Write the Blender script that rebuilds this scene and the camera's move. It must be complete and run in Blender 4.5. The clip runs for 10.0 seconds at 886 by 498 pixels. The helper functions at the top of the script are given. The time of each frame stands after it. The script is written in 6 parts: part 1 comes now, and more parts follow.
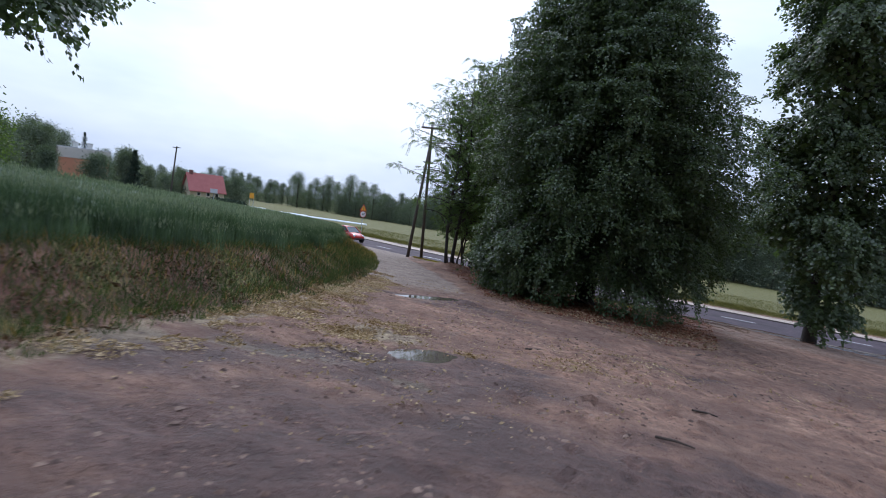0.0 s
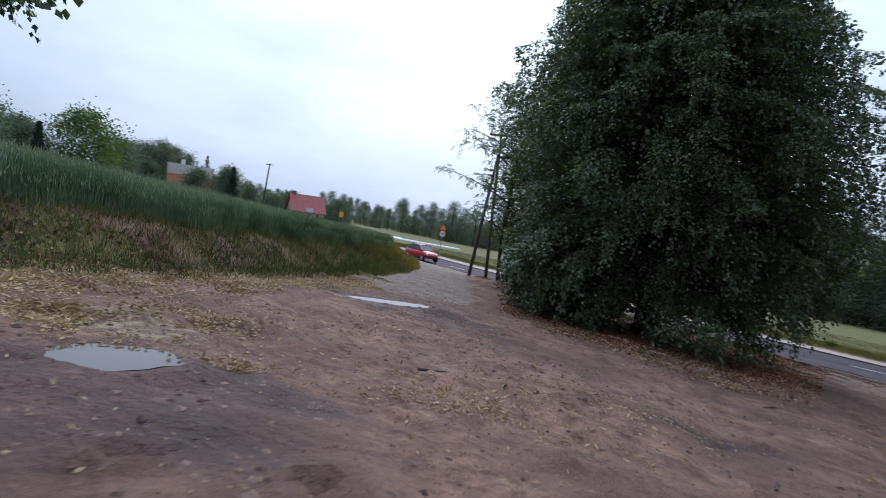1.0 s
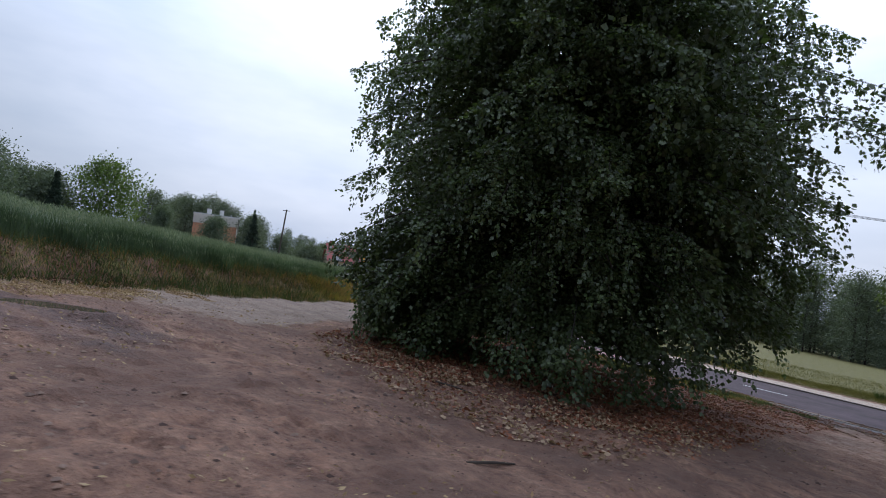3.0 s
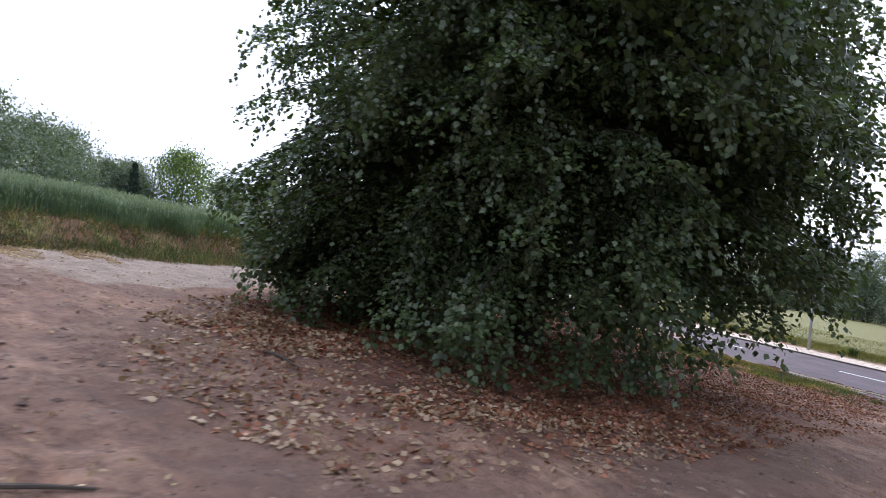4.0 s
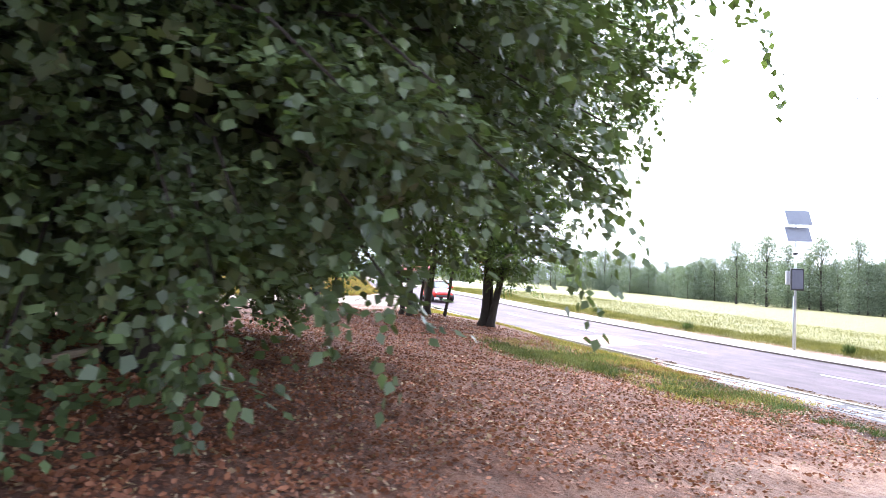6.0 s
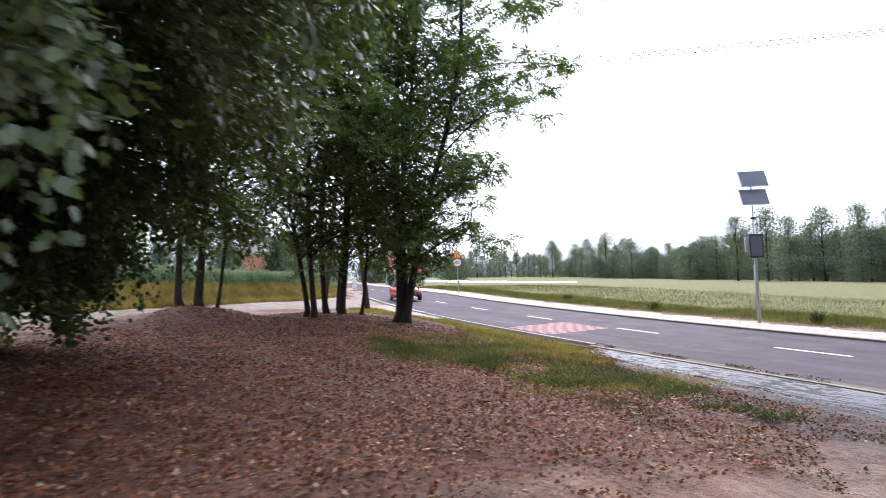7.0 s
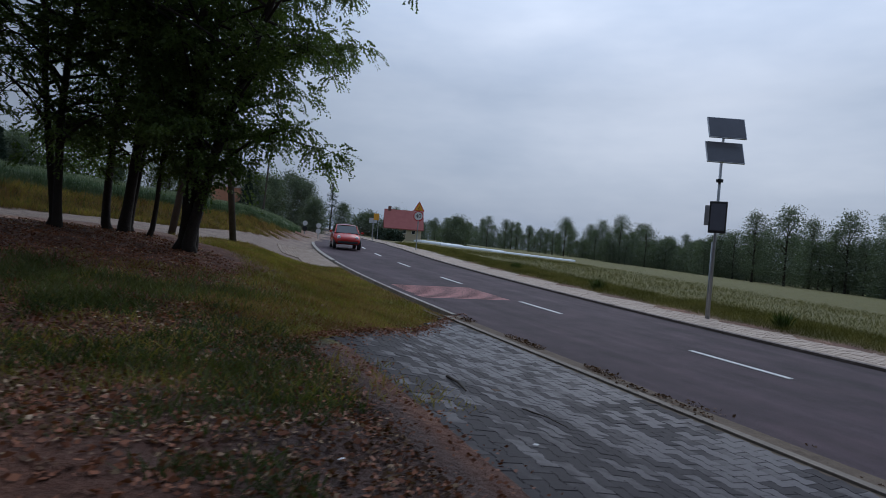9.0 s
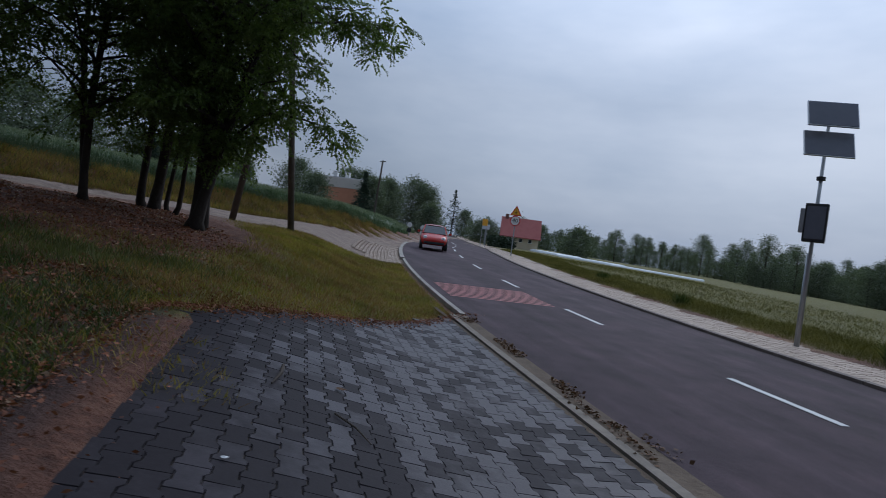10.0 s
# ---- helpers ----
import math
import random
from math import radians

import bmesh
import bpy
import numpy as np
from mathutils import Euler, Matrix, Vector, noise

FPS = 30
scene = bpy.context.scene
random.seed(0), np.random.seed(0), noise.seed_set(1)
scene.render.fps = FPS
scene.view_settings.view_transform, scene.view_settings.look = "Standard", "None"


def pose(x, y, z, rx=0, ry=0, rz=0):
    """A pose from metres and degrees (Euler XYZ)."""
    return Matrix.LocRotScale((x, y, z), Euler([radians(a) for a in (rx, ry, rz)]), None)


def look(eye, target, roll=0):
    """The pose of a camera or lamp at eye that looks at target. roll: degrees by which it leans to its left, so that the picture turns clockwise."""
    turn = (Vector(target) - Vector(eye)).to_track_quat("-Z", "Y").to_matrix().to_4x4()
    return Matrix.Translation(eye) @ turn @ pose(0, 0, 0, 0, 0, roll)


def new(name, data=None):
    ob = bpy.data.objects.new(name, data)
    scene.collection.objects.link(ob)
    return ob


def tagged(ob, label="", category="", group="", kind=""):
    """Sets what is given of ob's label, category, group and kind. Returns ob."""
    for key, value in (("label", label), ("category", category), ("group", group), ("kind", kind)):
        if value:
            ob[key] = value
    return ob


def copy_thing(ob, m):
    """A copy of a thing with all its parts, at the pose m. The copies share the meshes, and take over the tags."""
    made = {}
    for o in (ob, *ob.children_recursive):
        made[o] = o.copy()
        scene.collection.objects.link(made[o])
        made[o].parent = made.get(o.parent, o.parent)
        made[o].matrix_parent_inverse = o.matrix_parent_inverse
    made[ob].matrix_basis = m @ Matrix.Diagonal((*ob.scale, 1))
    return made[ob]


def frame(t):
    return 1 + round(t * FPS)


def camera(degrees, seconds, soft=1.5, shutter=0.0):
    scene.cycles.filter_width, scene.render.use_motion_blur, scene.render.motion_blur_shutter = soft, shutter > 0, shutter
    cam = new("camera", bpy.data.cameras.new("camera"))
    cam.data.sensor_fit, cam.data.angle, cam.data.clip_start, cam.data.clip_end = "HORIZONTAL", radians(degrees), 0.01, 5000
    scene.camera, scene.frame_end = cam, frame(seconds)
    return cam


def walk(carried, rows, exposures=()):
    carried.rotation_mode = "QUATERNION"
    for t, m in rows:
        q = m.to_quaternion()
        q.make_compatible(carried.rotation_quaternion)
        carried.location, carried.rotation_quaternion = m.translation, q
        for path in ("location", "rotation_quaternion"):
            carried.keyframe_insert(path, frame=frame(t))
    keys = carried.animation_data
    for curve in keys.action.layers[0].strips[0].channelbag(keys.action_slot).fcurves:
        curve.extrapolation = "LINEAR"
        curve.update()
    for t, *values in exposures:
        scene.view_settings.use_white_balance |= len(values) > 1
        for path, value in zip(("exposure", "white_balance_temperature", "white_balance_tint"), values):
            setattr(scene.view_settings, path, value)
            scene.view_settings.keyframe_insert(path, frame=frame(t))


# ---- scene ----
# ---------------------------------------------------------------- camera
# the plan below is drawn in units of S metres
S = 1.31
cam = camera(74.0, 10.0, soft=0.5, shutter=0.2)
PATH = [
    (0, (-0.428, -0.352, 1.203), (-0.418, 1.644, 1.077), 6.2),
    (0.5, (0.843, 1.303, 0.962), (0.669, 3.294, 0.894), 6.5),
    (1, (1.719, 2.603, 0.691), (1.348, 4.567, 0.623), 7.9),
    (1.5, (2.593, 3.976, 0.710), (1.902, 5.852, 0.737), 7.0),
    (2, (3.777, 4.588, 0.595), (3.368, 6.538, 0.761), 3.8),
    (3.3, (5.719, 6.929, 0.278), (5.028, 8.806, 0.303), 6.9),
    (3.5, (6.019, 7.489, 0.215), (5.277, 9.346, 0.201), 6.0),
    (4, (6.785, 9.092, 0.106), (5.881, 10.876, 0.110), 6.0),
    (4.5, (7.233, 10.728, -0.104), (6.293, 12.491, 0.000), 4.0),
    (5, (7.521, 12.075, -0.124), (6.641, 13.865, 0.021), -1.1),
    (5.5, (7.939, 13.246, -0.193), (7.026, 15.023, -0.108), 2.6),
    (6.8, (9.842, 15.803, -0.452), (8.779, 17.493, -0.330), -0.3),
    (7, (9.985, 16.400, -0.506), (8.987, 18.131, -0.412), -2.5),
    (7.5, (10.221, 18.058, -0.640), (9.301, 19.832, -0.568), -2.2),
    (8, (10.374, 19.315, -0.800), (9.492, 21.111, -0.782), -0.1),
    (8.5, (10.608, 20.407, -0.962), (9.703, 22.191, -0.936), 1.7),
    (9, (11.114, 21.414, -1.019), (10.049, 23.107, -1.040), 4.6),
    (9.2, (11.283, 21.861, -1.024), (10.175, 23.526, -1.022), 4.8),
    (9.5, (11.559, 22.439, -1.048), (10.353, 24.034, -1.049), 6.4),
    (10, (12.017, 23.327, -1.128), (10.607, 24.746, -1.161), 7.5),
]
EXPOSURES = [(0.0, 0.34, 5850, 13), (1.5, -0.02, 5800, 13), (2.1, -0.5, 5780, 12), (3.5, 0.75, 6300, 16), (4.5, 1.85, 6320, 17), (5.5, 3.15, 6250, 17), (7.0, 1.5, 6400, 16), (7.5, 0.86, 6350, 15), (8.0, -0.2, 6000, 12),
             (9.0, -0.68, 5880, 11), (10.0, -0.66, 5830, 11)]
walk(cam, [(t, look(Vector(eye) * S, Vector(target) * S, roll)) for t, eye, target, roll in PATH], EXPOSURES)

# ---------------------------------------------------------------- sky and sun (thin overcast)
SUN_AZ, SUN_EL = radians(-12), radians(42)
world = bpy.data.worlds.new("overcast_sky")
scene.world = world
world.use_nodes = True
wn, wl = world.node_tree.nodes, world.node_tree.links
wn.clear()


def wnode(kind, **kw):
    nd = wn.new(kind)
    for k, v in kw.items():
        nd.inputs[k].default_value = v
    return nd


sky = wn.new("ShaderNodeTexSky")
sky.sky_type, sky.sun_disc, sky.sun_elevation, sky.sun_rotation = "NISHITA", False, SUN_EL, SUN_AZ
sky.air_density, sky.dust_density = 1.5, 4.0
coord = wn.new("ShaderNodeTexCoord")
stretch = wnode("ShaderNodeMapping", Scale=(1.0, 1.0, 3.2))
wl.new(coord.outputs["Generated"], stretch.inputs["Vector"])
clouds = wnode("ShaderNodeTexNoise", Scale=1.7, Detail=5.0, Roughness=0.55)
wl.new(stretch.outputs[0], clouds.inputs["Vector"])
ramp = wn.new("ShaderNodeValToRGB")
ramp.color_ramp.elements[0].position, ramp.color_ramp.elements[0].color = 0.3, (0.385, 0.49, 0.645, 1)
ramp.color_ramp.elements[1].position, ramp.color_ramp.elements[1].color = 0.72, (0.72, 0.79, 0.90, 1)
wl.new(clouds.outputs["Fac"], ramp.inputs["Fac"])
# brighter cloud round the hidden sun
sun_dir = Vector((math.sin(-SUN_AZ) * -1 * math.cos(SUN_EL), math.cos(SUN_AZ) * math.cos(SUN_EL), math.sin(SUN_EL)))
dot = wn.new("ShaderNodeVectorMath")
dot.operation = "DOT_PRODUCT"
norm = wn.new("ShaderNodeVectorMath")
norm.operation = "NORMALIZE"
wl.new(coord.outputs["Generated"], norm.inputs[0])
wl.new(norm.outputs[0], dot.inputs[0])
dot.inputs[1].default_value = sun_dir
veil = wn.new("ShaderNodeMapRange")
veil.inputs["From Min"].default_value, veil.inputs["From Max"].default_value = 0.55, 1.0
veil.inputs["To Min"].default_value, veil.inputs["To Max"].default_value = 1.0, 2.15
wl.new(dot.outputs["Value"], veil.inputs["Value"])
lit = wn.new("ShaderNodeMix")
lit.data_type, lit.blend_type = "RGBA", "MULTIPLY"
lit.inputs["Factor"].default_value = 1.0
wl.new(ramp.outputs["Color"], lit.inputs["A"])
# the cloud is thicker and darker away from the sun
back = wn.new("ShaderNodeMapRange")
back.inputs["From Min"].default_value, back.inputs["From Max"].default_value = -0.6, 0.5
back.inputs["To Min"].default_value, back.inputs["To Max"].default_value = 0.52, 1.0
wl.new(dot.outputs["Value"], back.inputs["Value"])
both = wn.new("ShaderNodeMath")
both.operation = "MULTIPLY"
wl.new(veil.outputs["Result"], both.inputs[0])
wl.new(back.outputs["Result"], both.inputs[1])
# an overcast sky is brightest overhead
height_ = wn.new("ShaderNodeSeparateXYZ")
wl.new(norm.outputs[0], height_.inputs[0])
dome = wn.new("ShaderNodeMapRange")
dome.inputs["From Min"].default_value, dome.inputs["From Max"].default_value = 0.25, 0.9
dome.inputs["To Min"].default_value, dome.inputs["To Max"].default_value = 0.86, 2.0
wl.new(height_.outputs["Z"], dome.inputs["Value"])
over = wn.new("ShaderNodeMath")
over.operation = "MULTIPLY"
wl.new(both.outputs[0], over.inputs[0])
wl.new(dome.outputs["Result"], over.inputs[1])
wl.new(over.outputs[0], lit.inputs["B"])
bg_cloud = wnode("ShaderNodeBackground", Strength=0.82)
wl.new(lit.outputs["Result"], bg_cloud.inputs["Color"])
bg_sky = wnode("ShaderNodeBackground", Strength=0.1)
wl.new(sky.outputs["Color"], bg_sky.inputs["Color"])
mixw = wn.new("ShaderNodeMixShader")
mixw.inputs["Fac"].default_value = 0.12
wl.new(bg_cloud.outputs[0], mixw.inputs[1])
wl.new(bg_sky.outputs[0], mixw.inputs[2])
wl.new(mixw.outputs[0], wn.new("ShaderNodeOutputWorld").inputs["Surface"])

sun_data = bpy.data.lights.new("sun", "SUN")
sun_data.energy, sun_data.angle, sun_data.color = 0.8, radians(35), (1.0, 0.96, 0.9)
sun = new("sun", sun_data)
sun.matrix_world = look(sun_dir * 60, (0, 0, 0))


# ---------------------------------------------------------------- materials
def material(name, rough=0.8, metallic=0.0, spec=0.5):
    m = bpy.data.materials.new(name)
    m.use_nodes = True
    bsdf = m.node_tree.nodes["Principled BSDF"]
    bsdf.inputs["Roughness"].default_value = rough
    bsdf.inputs["Metallic"].default_value = metallic
    bsdf.inputs["Specular IOR Level"].default_value = spec
    return m, m.node_tree.nodes, m.node_tree.links, bsdf


def noise_node(nodes, links, vec, scale, detail=4.0, rough=0.6):
    n = nodes.new("ShaderNodeTexNoise")
    n.inputs["Scale"].default_value, n.inputs["Detail"].default_value, n.inputs["Roughness"].default_value = scale / S, detail, rough
    links.new(vec, n.inputs["Vector"])
    return n.outputs["Fac"]


def ramp_node(nodes, links, fac, stops):
    r = nodes.new("ShaderNodeValToRGB")
    els = r.color_ramp.elements
    while len(els) < len(stops):
        els.new(0.5)
    for el, (p, c) in zip(els, stops):
        el.position, el.color = p, (*c, 1)
    links.new(fac, r.inputs["Fac"])
    return r.outputs["Color"]


def mix_node(nodes, links, fac, a, b, blend="MIX"):
    m = nodes.new("ShaderNodeMix")
    m.data_type, m.blend_type = "RGBA", blend
    for sock, v in (("Factor", fac), ("A", a), ("B", b)):
        if isinstance(v, (int, float)):
            m.inputs[sock].default_value = v
        elif isinstance(v, tuple):
            m.inputs[sock].default_value = (*v, 1)
        else:
            links.new(v, m.inputs[sock])
    return m.outputs["Result"]


def bump_node(nodes, links, height, bsdf, strength=0.5, dist=0.02):
    b = nodes.new("ShaderNodeBump")
    b.inputs["Strength"].default_value, b.inputs["Distance"].default_value = strength, dist * S
    links.new(height, b.inputs["Height"])
    links.new(b.outputs["Normal"], bsdf.inputs["Normal"])


def simple(name, c1, c2, scale=6.0, rough=0.7, metallic=0.0, bump=0.0, dist=0.01, island=0.0, spec=0.5):
    """Colour that varies at two scales, with fine relief; island: how far each loose piece differs."""
    m, n, l, b = material(name, rough, metallic, spec)
    vec = n.new("ShaderNodeNewGeometry").outputs["Position"]
    big = noise_node(n, l, vec, scale * 0.2, 3)
    fine = noise_node(n, l, vec, scale, 6, 0.7)
    f = n.new("ShaderNodeMath")
    f.operation = "MULTIPLY_ADD"
    f.inputs[1].default_value, f.inputs[2].default_value = 0.5, 0.0
    l.new(big, f.inputs[0])
    g = n.new("ShaderNodeMath")
    g.operation = "MULTIPLY_ADD"
    g.inputs[1].default_value = 0.5
    l.new(fine, g.inputs[0])
    l.new(f.outputs[0], g.inputs[2])
    fac = g.outputs[0]
    if island:
        rnd = n.new("ShaderNodeNewGeometry").outputs["Random Per Island"]
        h = n.new("ShaderNodeMath")
        h.operation = "MULTIPLY_ADD"
        h.inputs[1].default_value = island
        k = n.new("ShaderNodeMath")
        k.operation = "SUBTRACT"
        l.new(rnd, k.inputs[0])
        k.inputs[1].default_value = 0.5
        l.new(k.outputs[0], h.inputs[0])
        l.new(fac, h.inputs[2])
        fac = h.outputs[0]
    l.new(ramp_node(n, l, fac, [(0.25, c1), (0.75, c2)]), b.inputs["Base Color"])
    if bump:
        bump_node(n, l, fine, b, bump, dist)
    return m


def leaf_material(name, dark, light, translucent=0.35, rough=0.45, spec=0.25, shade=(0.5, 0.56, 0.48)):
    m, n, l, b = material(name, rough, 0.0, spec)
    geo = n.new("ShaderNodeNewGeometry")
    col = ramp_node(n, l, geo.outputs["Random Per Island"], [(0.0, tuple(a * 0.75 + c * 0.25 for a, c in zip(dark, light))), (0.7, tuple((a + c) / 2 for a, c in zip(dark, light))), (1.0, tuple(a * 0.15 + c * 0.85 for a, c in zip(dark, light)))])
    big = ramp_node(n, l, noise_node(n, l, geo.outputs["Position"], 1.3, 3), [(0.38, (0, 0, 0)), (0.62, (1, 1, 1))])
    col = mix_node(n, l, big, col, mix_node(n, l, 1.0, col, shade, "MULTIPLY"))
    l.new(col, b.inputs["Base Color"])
    tr = n.new("ShaderNodeBsdfTranslucent")
    l.new(mix_node(n, l, 1.0, col, (1.25, 1.4, 0.6), "MULTIPLY"), tr.inputs["Color"])
    mx = n.new("ShaderNodeMixShader")
    mx.inputs["Fac"].default_value = translucent
    l.new(b.outputs[0], mx.inputs[1])
    l.new(tr.outputs[0], mx.inputs[2])
    l.new(mx.outputs[0], n["Material Output"].inputs["Surface"])
    return m


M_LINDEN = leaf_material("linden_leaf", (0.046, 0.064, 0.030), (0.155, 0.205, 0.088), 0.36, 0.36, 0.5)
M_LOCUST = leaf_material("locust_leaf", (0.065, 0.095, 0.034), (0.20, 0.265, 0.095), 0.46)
# Far leaves greyed and paled in the colour, standing in for distance haze.
M_WOOD = leaf_material("hazed_far_leaf", (0.12, 0.145, 0.12), (0.23, 0.26, 0.195), 0.25, 0.8)
M_FIR = leaf_material("fir_needle", (0.035, 0.055, 0.045), (0.085, 0.115, 0.085), 0.1, 0.8)
M_BARK = simple("bark", (0.015, 0.011, 0.009), (0.052, 0.040, 0.032), 14, 0.9, bump=0.9, dist=0.03)
M_CROP = leaf_material("cereal_blade", (0.053, 0.093, 0.060), (0.170, 0.22, 0.148), 0.3, 0.6)
M_EARS = leaf_material("cereal_ear", (0.18, 0.215, 0.16), (0.34, 0.37, 0.27), 0.2, 0.7)
M_GRASS = leaf_material("verge_grass", (0.15, 0.126, 0.032), (0.43, 0.335, 0.082), 0.4, 0.6)
M_BANKGRASS = leaf_material("bank_weed", (0.035, 0.055, 0.018), (0.115, 0.145, 0.05), 0.3, 0.7)
M_WEED = leaf_material("litter_weed", (0.075, 0.082, 0.03), (0.20, 0.20, 0.08), 0.35, 0.7)
M_DRYGRASS = leaf_material("dry_grass", (0.17, 0.10, 0.045), (0.42, 0.275, 0.125), 0.3, 0.7, shade=(0.6, 0.52, 0.42))
M_DEADLEAF = leaf_material("dead_leaf", (0.14, 0.048, 0.027), (0.44, 0.182, 0.102), 0.1, 0.6, shade=(0.55, 0.5, 0.44))
M_BROWNLEAF = leaf_material("brown_leaf", (0.055, 0.029, 0.017), (0.22, 0.12, 0.066), 0.1, 0.65, shade=(0.55, 0.5, 0.44))
M_STRAW = leaf_material("straw", (0.26, 0.175, 0.095), (0.64, 0.475, 0.27), 0.1, 0.6, shade=(0.6, 0.52, 0.44))
M_PALELEAF = leaf_material("pale_dead_leaf", (0.24, 0.155, 0.10), (0.62, 0.46, 0.31), 0.1, 0.6, shade=(0.58, 0.52, 0.45))


def asphalt_material():
    """Worn asphalt: fine grain, broad patches and paler streaks that run along the road."""
    m, n, l, b = material("asphalt", 0.8, 0.0, 0.2)
    pos = n.new("ShaderNodeNewGeometry").outputs["Position"]
    turn = n.new("ShaderNodeMapping")
    turn.inputs["Rotation"].default_value = (0, 0, radians(31.6))
    l.new(pos, turn.inputs["Vector"])
    pull = n.new("ShaderNodeMapping")
    pull.inputs["Scale"].default_value = (0.07, 1.1, 1.0)
    l.new(turn.outputs[0], pull.inputs["Vector"])
    streak = noise_node(n, l, pull.outputs[0], 1.6, 4, 0.6)
    fine, patch = noise_node(n, l, pos, 60, 5, 0.75), noise_node(n, l, pos, 1.3, 5, 0.65)
    col = ramp_node(n, l, streak, [(0.35, (0.050, 0.035, 0.040)), (0.52, (0.064, 0.0435, 0.052)), (0.68, (0.084, 0.060, 0.070))])
    col = mix_node(n, l, 0.8, col, ramp_node(n, l, patch, [(0.32, (0.58, 0.56, 0.58)), (0.5, (0.95, 0.94, 0.95)), (0.68, (1.35, 1.3, 1.28))]), "MULTIPLY")
    col = mix_node(n, l, 0.5, col, ramp_node(n, l, fine, [(0.3, (0.5, 0.5, 0.5)), (0.7, (1.45, 1.42, 1.4))]), "MULTIPLY")
    l.new(col, b.inputs["Base Color"])
    bump_node(n, l, fine, b, 0.5, 0.01)
    return m


M_ASPHALT = asphalt_material()
M_PAINT = simple("road_paint", (0.42, 0.42, 0.42), (0.72, 0.72, 0.70), 18, 0.6, bump=0.2)
M_REDPAINT = simple("red_road_paint", (0.30, 0.085, 0.08), (0.50, 0.17, 0.155), 14, 0.6, bump=0.2)
M_KERB = simple("kerb_concrete", (0.13, 0.112, 0.092), (0.52, 0.48, 0.43), 9, 0.85, bump=0.5)
M_DIRT = simple("gutter_silt", (0.065, 0.046, 0.032), (0.20, 0.148, 0.104), 14, 0.95, bump=0.9, dist=0.02)
# Darker and browner than the near kerb stones.
M_KERBFAR = simple("dark_kerb", (0.085, 0.065, 0.055), (0.23, 0.185, 0.16), 10, 0.85, bump=0.5)
M_WALK = simple("pavement_slab", (0.32, 0.245, 0.19), (0.49, 0.385, 0.305), 10, 0.8, bump=0.3, island=0.25)
M_EDGE = simple("worn_edging", (0.11, 0.093, 0.076), (0.31, 0.262, 0.21), 12, 0.85, bump=0.7)
M_GUTTER = simple("gutter_dirt", (0.05, 0.035, 0.023), (0.14, 0.10, 0.066), 16, 0.95, bump=0.8, dist=0.02)
M_STEEL = simple("galvanised_steel", (0.30, 0.32, 0.34), (0.46, 0.48, 0.50), 20, 0.45, 0.7)
# Base colour lifted to blue-grey, standing in for sky reflected in the glass.
M_PANEL = simple("sky_tinted_glass", (0.10, 0.105, 0.135), (0.13, 0.135, 0.17), 8, 0.25)
M_PANELRIM = simple("aluminium_rim", (0.45, 0.46, 0.48), (0.6, 0.61, 0.63), 10, 0.4, 0.8)
M_BLACK = simple("black_plastic", (0.012, 0.012, 0.014), (0.03, 0.03, 0.033), 12, 0.5)
M_GREYBOX = simple("grey_box", (0.36, 0.36, 0.38), (0.5, 0.5, 0.52), 10, 0.5)
M_POLEWOOD = simple("pole_wood", (0.045, 0.035, 0.028), (0.12, 0.095, 0.075), 16, 0.9, bump=0.6)
M_SIGNWHITE = simple("sign_white", (0.7, 0.7, 0.7), (0.82, 0.82, 0.82), 5, 0.4)
M_SIGNRED = simple("sign_red", (0.5, 0.03, 0.03), (0.62, 0.05, 0.04), 5, 0.4)
M_SIGNYELLOW = simple("sign_yellow", (0.80, 0.36, 0.03), (0.9, 0.46, 0.05), 5, 0.45)
M_ROOFRED = simple("red_roof_tile", (0.30, 0.075, 0.07), (0.42, 0.13, 0.115), 9, 0.7, bump=0.4)
M_PLASTER = simple("cream_plaster", (0.48, 0.40, 0.28), (0.62, 0.54, 0.40), 5, 0.85)
M_ORANGE = simple("orange_plaster", (0.52, 0.23, 0.13), (0.66, 0.32, 0.20), 3, 0.85)
M_LIGHTWALL = simple("pale_plaster", (0.58, 0.54, 0.48), (0.72, 0.68, 0.62), 3, 0.85)
M_WHITEPAINT = simple("white_paint", (0.7, 0.7, 0.7), (0.82, 0.82, 0.82), 4, 0.6)
M_BRICK = simple("chimney_brick", (0.13, 0.06, 0.05), (0.25, 0.12, 0.1), 12, 0.9)
M_FOIL = simple("white_tunnel_foil", (0.66, 0.70, 0.72), (0.84, 0.87, 0.88), 3, 0.4)
M_CARRED = simple("red_car_paint", (0.42, 0.02, 0.015), (0.50, 0.035, 0.025), 3, 0.22)
M_CARGLASS = simple("car_glass", (0.012, 0.014, 0.016), (0.03, 0.033, 0.036), 3, 0.06)
M_TYRE = simple("tyre_rubber", (0.012, 0.012, 0.012), (0.03, 0.03, 0.03), 20, 0.85)
M_RIM = simple("wheel_rim", (0.45, 0.45, 0.46), (0.6, 0.6, 0.61), 10, 0.35, 0.8)
M_LAMPGLASS = simple("lamp_glass", (0.6, 0.62, 0.64), (0.8, 0.82, 0.84), 5, 0.12)
M_WIRE = simple("cable", (0.05, 0.05, 0.055), (0.09, 0.09, 0.1), 10, 0.6)
M_PALEWOOD = simple("bleached_wood", (0.22, 0.17, 0.12), (0.42, 0.34, 0.26), 14, 0.85, bump=0.5)
M_TWIG = simple("twig", (0.03, 0.022, 0.017), (0.08, 0.06, 0.045), 20, 0.9)

m_, n_, l_, b_ = material("puddle_water", 0.03)
b_.inputs["Base Color"].default_value = (0.09, 0.072, 0.055, 1)
